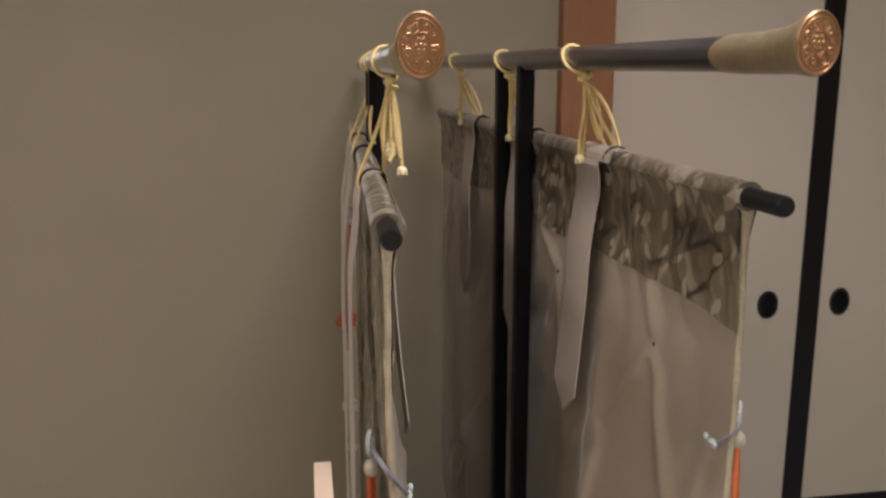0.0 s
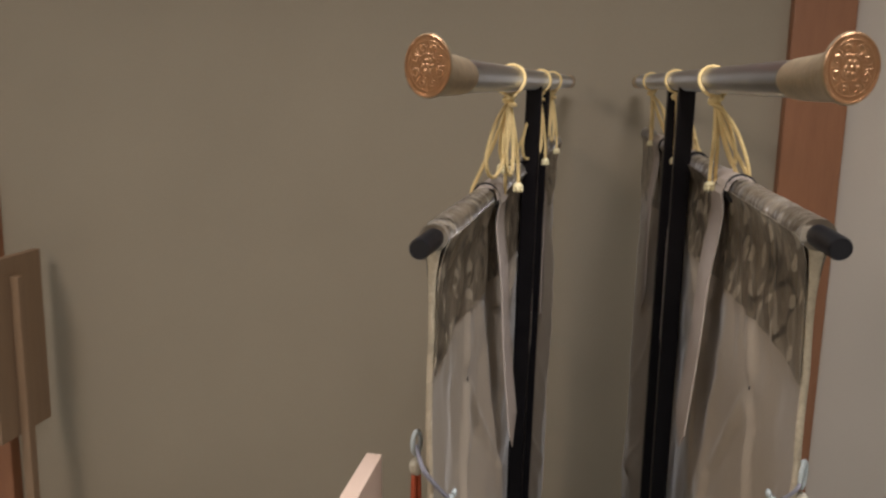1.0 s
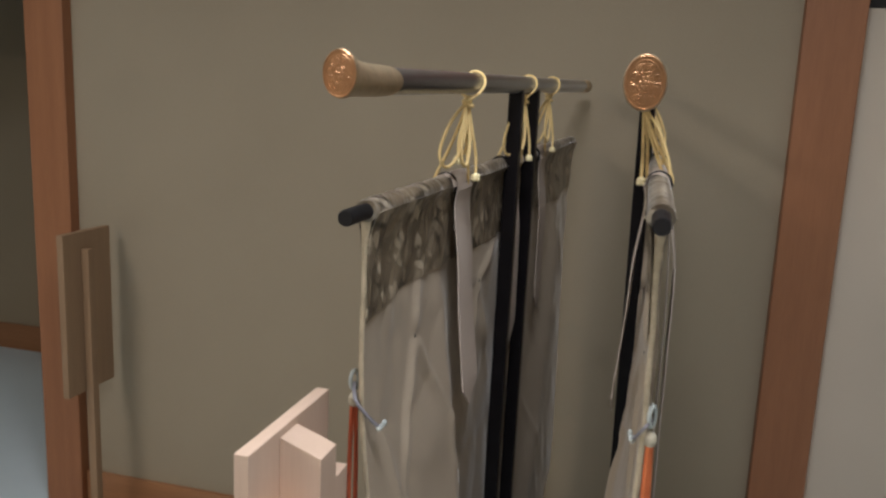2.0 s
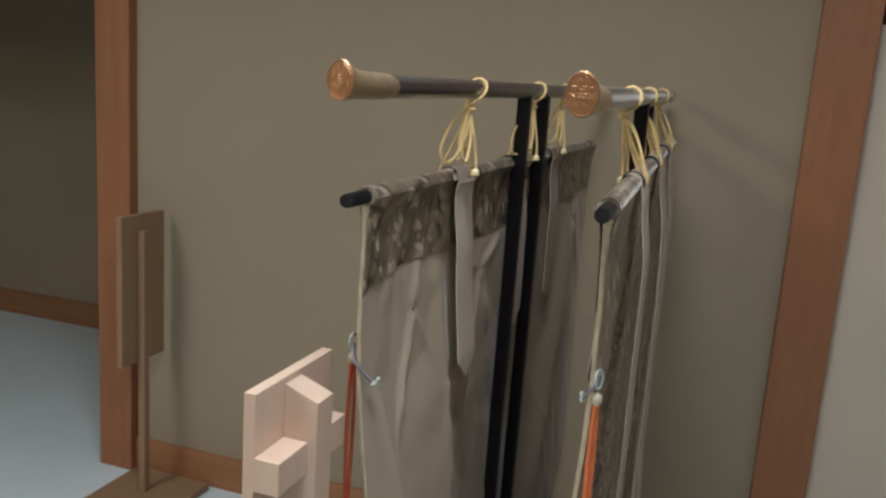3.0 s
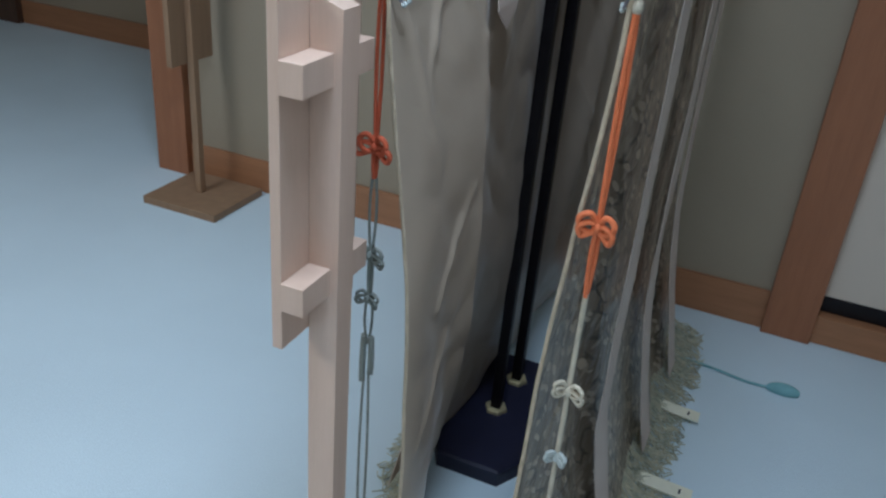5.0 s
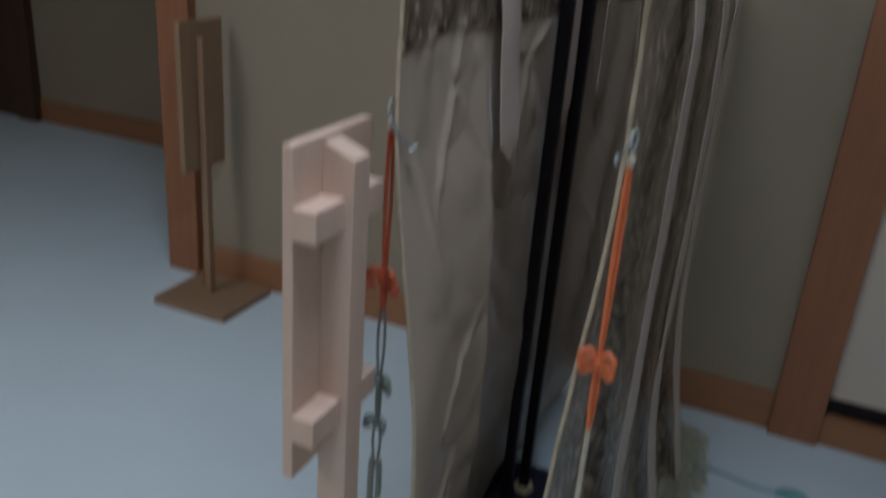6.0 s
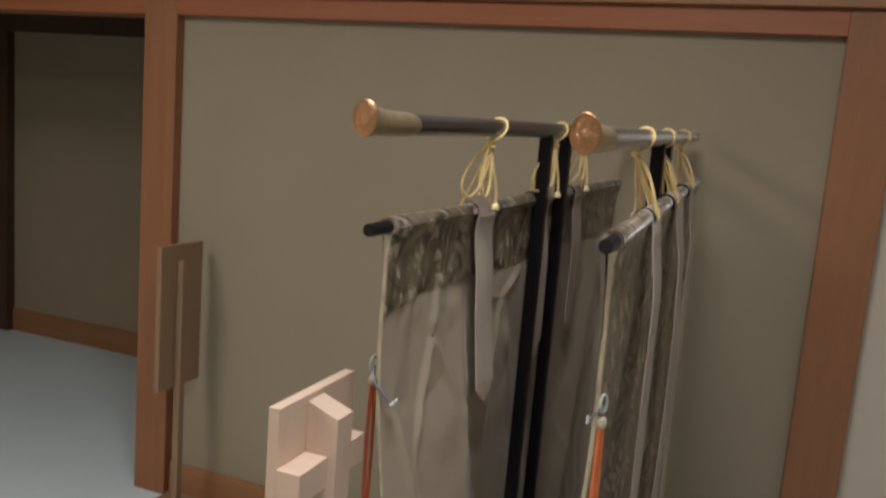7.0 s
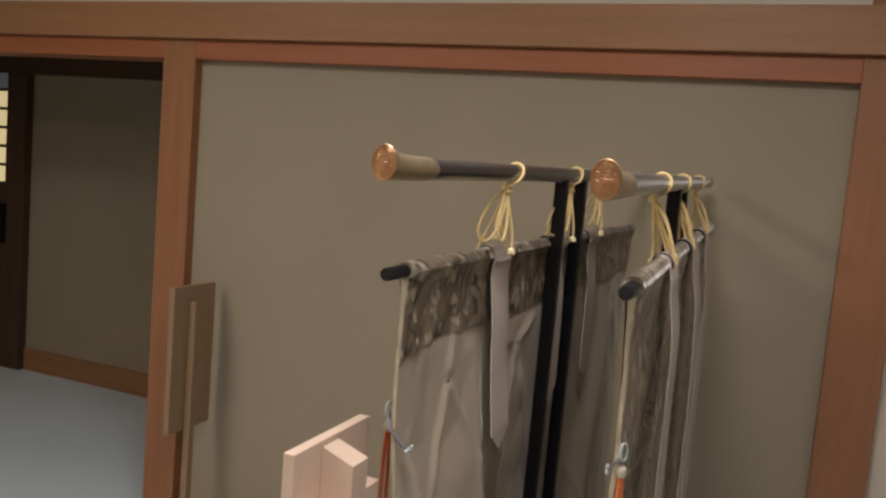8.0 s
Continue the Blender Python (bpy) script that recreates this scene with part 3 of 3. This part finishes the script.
def strip(s, inner, yc, width, z_end, pointed, lift, n=36):
    """A flat ribbon laid over the rod, hanging down one side of the banner."""
    bm = bmesh.new()
    zr = on(s.rod0, s.rod1, yc).z
    rows = []
    h = width / 2
    for j in range(n + 1):
        z = zr + (z_end - zr) * j / n
        sway = 0.002 * math.sin(3.1 * (zr - z) + yc * 4)
        row = []
        for i in range(5):
            y = yc + sway + h * (i / 2 - 1)
            zz = z
            if pointed and j == n:
                zz = z - 0.035 * (1 - abs(i / 2 - 1))
            base = gap(s, yc, z) + lift * (lambda q: q * q * (3 - 2 * q))(min(1, (zr - z) / 0.14)) + 0.003 + 0.003 * noise.noise(Vector((z * 6, yc * 9, i * 0.3)))
            if inner:
                d = min(0.0, lean_low(s, yc - h, z), lean_low(s, yc, z)) - base - 0.006
            else:
                d = max(0.0, lean_low(s, yc - h, z), lean_low(s, yc, z), lean_low(s, yc + h, z)) + base + 0.012
            row.append((on(s.rod0, s.rod1, yc).x + s.o * d, y, zz))
        rows.append(row)
    over = []
    for k in range(7):
        a = math.pi * k / 6
        over.append([(on(s.rod0, s.rod1, yc).x + s.o * (-1 if inner else 1) * 0.0165 * -math.cos(a), yc + h * (i / 2 - 1), zr + 0.0165 * math.sin(a)) for i in range(5)])
    allrows = over + rows[1:]
    front = [[bm.verts.new(p) for p in r] for r in allrows]
    back = [[bm.verts.new((p[0] + 0.0016 * s.o * (1 if inner else -1), p[1], p[2] - (0.0016 if q < 7 else 0))) for p in r] for q, r in enumerate(allrows)]
    m = len(allrows)
    for j in range(m - 1):
        for i in range(4):
            bm.faces.new((front[j][i], front[j][i + 1], front[j + 1][i + 1], front[j + 1][i]))
            bm.faces.new((back[j][i], back[j + 1][i], back[j + 1][i + 1], back[j][i + 1]))
        for i in (0, 4):
            bm.faces.new((front[j][i], front[j + 1][i], back[j + 1][i], back[j][i]))
    for j in (0, m - 1):
        for i in range(4):
            bm.faces.new((front[j][i], front[j][i + 1], back[j][i + 1], back[j][i]))
    return bm


def banner(s):
    cy = (s.c0 + s.c1) / 2
    mid = on(s.rod0, s.rod1, cy)
    ob = thing("banner", mid.x, cy, mid.z, "grey silk brocade banner with satin lining, hanging from a dark rod", "banner", "hanging banners")
    bm = bmesh.new()
    d = (s.rod1 - s.rod0).normalized()
    tube(bm, [s.rod0, s.rod0 + d * 0.003, s.rod0.lerp(s.rod1, 0.5), s.rod1], lambda t: 0.0085 if t == 0 else 0.0098, 18)
    part("rod", bm, M_ROD, ob, "dark round rod", smooth=True)
    bottom = lambda y: 0.035 + 0.012 * noise.noise(Vector((y * 7, 2.2, s.o)))
    zr = lambda y: on(s.rod0, s.rod1, y).z
    part("brocade_face", cloth_sheet(s, False, s.c0, s.c1, zr, bottom, 190, 190), M_BROCADE, ob, "silver-grey figured brocade", smooth=True)
    seam = lambda y: s.seam - (0.018 if s.o < 0 else 0.008) * max(0.0, 1 - (y - s.c0) / 0.22) + 0.004 * math.sin(y * 9) + 0.006 * noise.noise(Vector((y * 5, 0, s.o)))
    part("lining", cloth_sheet(s, True, s.c0, s.c1, lambda y: seam(y) + 0.006, bottom, 270, 250), M_LINING, ob, "dull grey-beige satin lining", smooth=True)
    part("brocade_band", cloth_sheet(s, True, s.c0 - 0.002, s.c1 + 0.002, zr, seam, 190, 24, 0.0022), M_BROCADE, ob, "figured brocade band below the rod", smooth=True)
    # casing of cloth round the rod
    bm = bmesh.new()
    n = 90
    rings = []
    for i in range(n + 1):
        y = s.c0 - 0.002 + (s.c1 - s.c0 + 0.004) * i / n
        c = on(s.rod0, s.rod1, y)
        r = 0.0145 + 0.0012 * noise.noise(Vector((y * 30, 0, s.o)))
        rings.append([Vector((c.x + r * math.cos(a), y, c.z + r * math.sin(a) * (1.0 if math.sin(a) > 0 else 0.9))) for a in (2 * math.pi * k / 16 for k in range(16))])
    loft(bm, rings)
    part("rod_casing", bm, M_CASING, ob, smooth=True)
    for y, dy in zip(s.loops, (-0.04, 0.05, 0.03)):
        c = on(s.rod0, s.rod1, y - 0.068)
        bm = bmesh.new()
        tube(bm, [c + Vector((0.0165 * math.cos(a), 0, 0.0165 * math.sin(a))) for a in (2 * math.pi * k / 20 for k in range(20))], 0.0026, 6, closed=True)
        part("cuff", bm, M_ROD, ob, "dark ring of the rod under a ribbon", smooth=True)
        part("tongue", strip(s, True, y - (0.022 if s.o < 0 else 0.008), 0.090, zr(y) - 0.325, True, 0.012), M_TONGUE, ob, "mauve-grey pointed ribbon")
        part("ribbon", strip(s, False, y + dy, 0.098, 0.05, False, 0.016, 60), M_TONGUE, ob, "long mauve-grey ribbon")
    # Small dark beads drawn in for the dark holes at two pin dents.
    for dy, dz in PINS[:2]:
        y = s.c0 + dy
        z = zr(y) - dz
        bm = bmesh.new()
        ball(bm, (on(s.rod0, s.rod1, y).x + s.o * (lean(s, y, z) - gap(s, y, z) - 0.0012), y, z), 0.0012, 0.0026, 0.0034, 8)
        part("pin_hole", bm, M_ROD, ob, "dark bead drawn as a pin hole in the puckered lining", smooth=True)
    # ivory corded edges
    for y in (s.c0, s.c1):
        bm = bmesh.new()
        rings = []
        for k in range(121):
            z = zr(y) - 0.004 - (zr(y) - 0.05) * k / 120
            c = Vector((on(s.rod0, s.rod1, y).x + s.o * lean(s, y, z), y + 0.0012 * noise.noise(Vector((z * 50, y, 0))), z))
            rx, ry = 0.0020 + min(0.008, gap(s, y, z) * 0.6), 0.0018 + 0.0004 * math.sin(k * 2.1)
            rings.append([c + Vector((rx * math.cos(a), ry * math.sin(a), 0)) for a in (2 * math.pi * q / 10 for q in range(10))])
        loft(bm, rings)
        part("edge_binding", bm, M_EDGE, ob, "ivory and gold corded edge", smooth=True)
    # straw-coloured fringe spread on the floor
    bm = bmesh.new()
    rnd = random.Random(5 + s.o)
    for k in range(620):
        y = s.c0 + 0.02 + (s.c1 - s.c0 - 0.04) * rnd.random()
        x = on(s.rod0, s.rod1, y).x + s.o * lean(s, y, 0.05)
        reach = (0.05 if s.o < 0 else 0.075) + 0.045 * rnd.random()
        dy = rnd.uniform(-0.05, 0.05)
        wig, wag = rnd.uniform(-0.022, 0.022), rnd.uniform(-0.022, 0.022)
        tube(bm, smooth_line([(x, y, 0.05), (x + s.o * reach * 0.25, y + dy * 0.3 + wig, 0.024 + 0.012 * rnd.random()), (x + s.o * reach * 0.55, y + dy * 0.6 - wag, 0.008 + 0.014 * rnd.random()), (x + s.o * reach * 0.8, y + dy * 0.9 + wag, 0.005 + 0.010 * rnd.random()), (x + s.o * reach, y + dy - wig, 0.004 + 0.006 * rnd.random())], 3), 0.0015, 4)
    tagged(part("fringe", bm, M_FRINGE, ob, "straw-green fringe spread on the carpet"), kind="stuff")
    return ob


banner(L)
banner(R)


# ---- yellow hanging cords ----
def hanging_cord(s, y, seed):
    rnd = random.Random(seed)
    first = y == s.rings[0]
    drop = 0.050 if s.o < 0 else 0.062
    b = on(s.bar0, s.bar1, y)
    k = Vector((b.x - 0.002 * s.o, y - drop, b.z - BAR_R - 0.011))
    ob = thing("hanging_cord", b.x, y, b.z, "yellow twisted cord tied in a bow round a black bar", "cord", "yellow hanging cords")
    rr = BAR_R + 0.0020
    bm = bmesh.new()
    # the ring leans: its foot is drawn along the bar by the knot
    ring = []
    for q in range(28):
        a = 2 * math.pi * q / 28
        low = 0.5 - 0.5 * math.sin(a)
        ring.append(Vector((b.x + rr * math.cos(a), y - (drop - 0.012) * low ** 1.4, b.z + rr * math.sin(a) - 0.003 * low)))
    tube(bm, ring, 0.0025, 8, closed=True)
    part("loop", bm, M_CORD, ob, smooth=True)
    bm = bmesh.new()
    ball(bm, k, 0.0062, 0.0080, 0.0070)
    for turn in (-0.004, 0.003):
        tube(bm, [k + Vector((0.0072 * math.cos(a), 0.0088 * math.sin(a), turn + 0.003 * math.sin(a + turn * 300))) for a in (2 * math.pi * q / 14 for q in range(14))], 0.0026, 6, closed=True)
    part("knot", bm, M_CORD, ob, smooth=True)
    # bow loops that hang open
    if s.o < 0:
        bows = ((-0.012, -0.072, -0.098, 1.0), (0.006, -0.030, -0.092, 0.6), (-0.006, 0.018, -0.078, 0.5))
    else:
        bows = ((0.042, -0.006, -0.098, 0.6), (0.034, 0.020, -0.080, 0.4))
    for dx, dy, dz, wide in bows if first else bows[:2]:
        dx += rnd.uniform(-0.004, 0.004)
        dy += rnd.uniform(-0.006, 0.006)
        dz += rnd.uniform(-0.010, 0.008)
        side = Vector((0, 1, 0)) if abs(dx) > abs(dy) else Vector((1, 0, 0)) * 0.5 + Vector((0, 0.8, 0))
        n = side * 0.013 * wide
        pts = [k, k + Vector((dx * 0.55, dy * 0.55, dz * 0.30)) - n * 0.7, k + Vector((dx * 0.95, dy * 0.95, dz * 0.72)) - n, k + Vector((dx * 1.02, dy, dz * 0.97)) - n * 0.4,
               k + Vector((dx * 0.92, dy * 0.85, dz)) + n * 0.5, k + Vector((dx * 0.62, dy * 0.55, dz * 0.74)) + n * 1.1, k + Vector((dx * 0.25, dy * 0.22, dz * 0.34)) + n * 0.7, k]
        bm = bmesh.new()
        tube(bm, smooth_line(pts, 7), 0.0025, 7)
        part("bow_loop", bm, M_CORD, ob, smooth=True)
    # the two strands that carry the rod
    feet = ((-1, -0.012), (1, 0.050)) if s.o < 0 else ((1, -0.004), (-1, 0.030))
    for side, dy in feet:
        bm = bmesh.new()
        q = on(s.rod0, s.rod1, k.y + dy)
        tube(bm, smooth_line([k, k.lerp(q, 0.5) + Vector((side * 0.006, 0, 0.004)), q + Vector((side * 0.0172, 0, 0.008)), q + Vector((side * 0.0150, 0, -0.010))], 6), 0.0026, 7)
        part("strand", bm, M_CORD, ob, smooth=True)
    # loose ends with pale knots
    ends = ((0.014, 0.010, -0.112), (-0.004, -0.024, -0.084)) if s.o < 0 else ((0.004, 0.018, -0.106),)
    for dx, dy, dz in ends if first else ends[:1]:
        dy += rnd.uniform(-0.006, 0.006)
        e = k + Vector((dx, dy, dz))
        bm = bmesh.new()
        tube(bm, smooth_line([k, k + Vector((dx * 0.6, dy * 0.4 - 0.004, dz * 0.4)), e + Vector((-dx * 0.1, 0, 0.03)), e], 6), 0.0025, 7)
        end = part("loose_end", bm, M_CORD, ob, smooth=True)
        bm = bmesh.new()
        ball(bm, e, 0.0070, 0.0076, 0.0058)
        for q in range(6):
            a = math.pi * q / 3 + dx * 40
            ball(bm, e + Vector((0.005 * math.cos(a), 0.006 * math.sin(a), -0.004)), 0.0026, 0.0028, 0.0034, 6)
        part("end_knot", bm, M_CORDEND, end, "pale frayed end knot", smooth=True)
    return ob


for si, s in enumerate((L, R)):
    for i, y in enumerate(s.rings):
        hanging_cord(s, y, 11 + 7 * i + 31 * si)


# ---- orange side cords with bows ----
def ring_pts(c, r, rz, tilt, n=20):
    return [Vector((c[0] + r * math.cos(a) * math.sin(tilt), c[1] + r * math.cos(a) * math.cos(tilt), c[2] + rz * math.sin(a))) for a in (2 * math.pi * k / n for k in range(n))]


def bow(bm, c, w, r, seed):
    rnd = random.Random(seed)
    c = Vector(c)
    ball(bm, c, 0.009, 0.010, 0.010)
    for sx, dz in ((-1, -0.1), (1, -0.25), (-1, 0.35), (1, 0.3)):
        wx = w * rnd.uniform(0.8, 1.1) * sx
        pts = [c, c + Vector((wx * 0.45, -0.008, w * 0.42 + dz * w)), c + Vector((wx, -0.012, w * 0.15 + dz * w)), c + Vector((wx * 0.85, -0.01, -w * 0.35 + dz * w)), c + Vector((wx * 0.35, -0.006, -w * 0.25)), c]
        tube(bm, smooth_line(pts, 6), r, 7)
    return bm


def strands(bm, top, end, gapx, r, n=10, sag=0.004):
    for sg in (-1, 1):
        pts = [top.lerp(end, k / n) + Vector((sg * gapx * math.sin(math.pi * min(1, 0.15 + k / n * 0.85)), 0.002 * sg, 0)) for k in range(n + 1)]
        tube(bm, pts, r, 7)


def side_cord(s, bead, bow_at, tone, low):
    ob = thing("side_cord", bead.x, bead.y, bead.z, "orange cord with bow hanging from the banner's edge", "cord", "orange side cords")
    bm = bmesh.new()
    c = bead + Vector((0, 0, 0.026))
    edge = s.c0 if bead.y < 1.5 else s.c1 - 0.03
    tube(bm, ring_pts(c, 0.0065, 0.012, 0.5), 0.0025, 7, closed=True)
    part("ring", bm, M_MINT, ob, "pale mint cord ring", smooth=True)
    if bead.y < 1.5:
        w, fall, thick = (0.036, 0.056, 0.0026) if s.o < 0 else (0.019, 0.034, 0.0018)
        e = Vector((c.x - s.o * w, edge + 0.016, c.z - fall))
        bm = bmesh.new()
        tube(bm, smooth_line([c + Vector((0, 0, -0.004)), Vector((c.x - s.o * 0.35 * w, edge - 0.006, c.z - 0.3 * fall)), Vector((c.x - s.o * 0.8 * w, edge + 0.004, c.z - 0.75 * fall)), e], 6), thick, 6)
        part("strap", bm, M_STRAP, ob, "grey-violet cord strap", smooth=True)
        bm = bmesh.new()
        ball(bm, e, 0.0042, 0.008, 0.0042)
        ball(bm, e + Vector((-s.o * 0.003, 0.009, 0.003)), 0.003, 0.006, 0.0042)
        part("toggle", bm, M_MINT, ob, "pale mint cord toggle", smooth=True)
    bm = bmesh.new()
    ball(bm, bead, 0.0075, 0.0075, 0.0095, 12)
    part("bead", bm, M_BEIGE, ob, "cream bead", smooth=True)
    bm = bmesh.new()
    strands(bm, bead + Vector((0, 0, -0.008)), bow_at, 0.0036 if tone is M_RUST else 0.0024, 0.0030 if tone is M_RUST else 0.0035)
    part("upper_cord", bm, tone, ob, smooth=True)
    bm = bmesh.new()
    bow(bm, bow_at, 0.027, 0.0043, 3 + s.o)
    part("bow", bm, tone, ob, "tied cord bow", smooth=True)
    if low == "grey":
        z1 = bow_at.z - 0.05
        p = lambda z: Vector((bow_at.x, bow_at.y, z))
        bm = bmesh.new()
        strands(bm, bow_at, p(z1), 0.002, 0.0034)
        part("cord_tail", bm, tone, ob, smooth=True)
        bm = bmesh.new()
        strands(bm, p(z1), p(0.80), 0.005, 0.0024)
        strands(bm, p(0.80), p(0.72), 0.002, 0.003)
        strands(bm, p(0.72), p(0.63), 0.006, 0.0024)
        strands(bm, p(0.57), p(0.10), 0.007, 0.0024)
        part("lower_cord", bm, M_GREY, ob, "dark grey-green cord", smooth=True)
        bm = bmesh.new()
        bow(bm, p(0.80), 0.024, 0.0034, 8)
        part("lower_bow", bm, M_GREY, ob, "grey-green cord bow", smooth=True)
        bm = bmesh.new()
        bow(bm, p(0.72), 0.020, 0.0028, 9)
        part("lower_bow", bm, M_GREY, ob, "grey-green cord bow", smooth=True)
        for sg in (-1, 1):
            bm = bmesh.new()
            tube(bm, [p(0.645) + Vector((sg * 0.006, 0, 0)), p(0.635) + Vector((sg * 0.007, 0, 0)), p(0.60 + 0.01 * sg) + Vector((sg * 0.008, 0, 0)), p(0.57 + 0.01 * sg) + Vector((sg * 0.008, 0, 0)), p(0.56 + 0.01 * sg) + Vector((sg * 0.007, 0, 0))], 0.0058, 8)
            part("binding", bm, M_GREY, ob, "dark bound knot", smooth=True)
    else:
        p = lambda z: Vector((bow_at.x, bow_at.y, z))
        bm = bmesh.new()
        strands(bm, bow_at, p(0.86), 0.003, 0.0036)
        part("cord_tail", bm, tone, ob, smooth=True)
        bm = bmesh.new()
        tube(bm, [p(0.865), p(0.80), p(0.70), p(0.60), p(0.45), p(0.30)], 0.0042, 8)
        part("lower_cord", bm, M_BEIGE, ob, "beige cord", smooth=True)
        bm = bmesh.new()
        bow(bm, p(0.70), 0.022, 0.0034, 8)
        part("lower_bow", bm, M_BEIGE, ob, "cream cord bow", smooth=True)
        bm = bmesh.new()
        bow(bm, p(0.575), 0.015, 0.0036, 9)
        part("lower_bow", bm, M_MINT, ob, "pale mint cord bow", smooth=True)
    return ob


side_cord(L, Vector((0.386, 0.795, 1.228)), Vector((0.388, 0.790, 0.983)), M_RUST, "grey")
side_cord(R, Vector((0.744, 0.752, 1.250)), Vector((0.747, 0.741, 0.966)), M_ORANGE, "beige")
side_cord(L, Vector((0.446, 2.256, 1.222)), Vector((0.432, 2.256, 0.950)), M_RUST, "beige")

# teal tassel and cream tags lying on the carpet
ob = thing("tassel", 0.95, 2.01, 0, "teal cord with tassel lying on the carpet", "tassel")
bm = bmesh.new()
tube(bm, smooth_line([(0.83, 2.02, 0.012), (0.93, 2.025, 0.006), (1.03, 2.005, 0.006), (1.10, 2.005, 0.008)], 6), 0.0040, 7)
part("cord", bm, M_TEAL, ob, smooth=True)
bm = bmesh.new()
tube(bm, smooth_line([(1.095, 2.005, 0.009), (1.125, 2.004, 0.014), (1.16, 2.005, 0.014), (1.185, 2.006, 0.010)], 5), lambda t: 0.006 + 0.014 * math.sin(math.pi * min(1, t * 0.9 + 0.05)), 10)
part("tassel_head", bm, M_TEAL, ob, "teal silk tassel", smooth=True)
for tx, ty in ((0.80, 1.742), (0.83, 1.418)):
    bm = bmesh.new()
    loft(bm, [[Vector((tx + a, ty + b - 0.05 * a, z + 0.05 * max(0, 0.05 - a))) for a, b in ((0, -0.022), (0.135, -0.022), (0.135, 0.022), (0, 0.022))] for z in (0.016, 0.020)])
    tag = tagged(part("tag", bm, M_TAG), "cream paper tag lying at the banner's fringe", "tag", "paper tags")
    for k in range(3):
        part("ink_bar", boxes((tx + 0.055 + 0.02 * k, tx + 0.068 + 0.02 * k, ty - 0.014, ty + 0.004, 0.0195, 0.0206)), M_ROD, tag, "dark ink mark")

# ---- pale wooden stand ----
ob = thing("wooden_stand", 0.38, 0.70, 0, "pale planed cypress stand with backboard and two pegs", "stand")
part("backboard", boxes((0.331, 0.348, 0.596, 0.806, 0.718, 1.233), bevel=0.0012), M_HINOKI, ob)
bm = bmesh.new()
px0, px1, py0, py1 = 0.349, 0.398, 0.667, 0.711
loft(bm, [[Vector((x, y, z)) for x, y in ((px0, py0), (px1, py0), (px1, py1), (px0, py1))] for z in (0.02, 1.0)] + [[Vector((px0, py0, 1.224)), Vector((px1, py0, 1.206)), Vector((px1, py1, 1.206)), Vector((px0, py1, 1.224))]])
part("post", bm, M_HINOKI, ob, "square post with slanted top")
for z in (1.105, 0.787):
    for y0, y1 in ((0.592, 0.6665), (0.7115, 0.778)):
        part("peg", boxes((0.349, 0.386, y0, y1, z, z + 0.045), bevel=0.001), M_HINOKI, ob)
part("foot", boxes((0.26, 0.49, 0.59, 0.81, 0.0, 0.022), bevel=0.002), M_HINOKI, ob)

# ---- tan sign stand seen from behind ----
ob = thing("sign_stand", -1.083, 2.16, 0, "tan wooden sign stand with square base, seen from behind", "sign stand")
part("base", boxes((-1.252, -0.915, 2.025, 2.335, 0.0, 0.03), bevel=0.002), M_TAN, ob)
part("pole", boxes((-1.112, -1.084, 2.165, 2.195, 0.03, 1.04), bevel=0.002), M_TAN, ob)
part("board", boxes((-1.138, -1.114, 2.083, 2.317, 0.545, 1.097), bevel=0.002), M_TAN, ob)
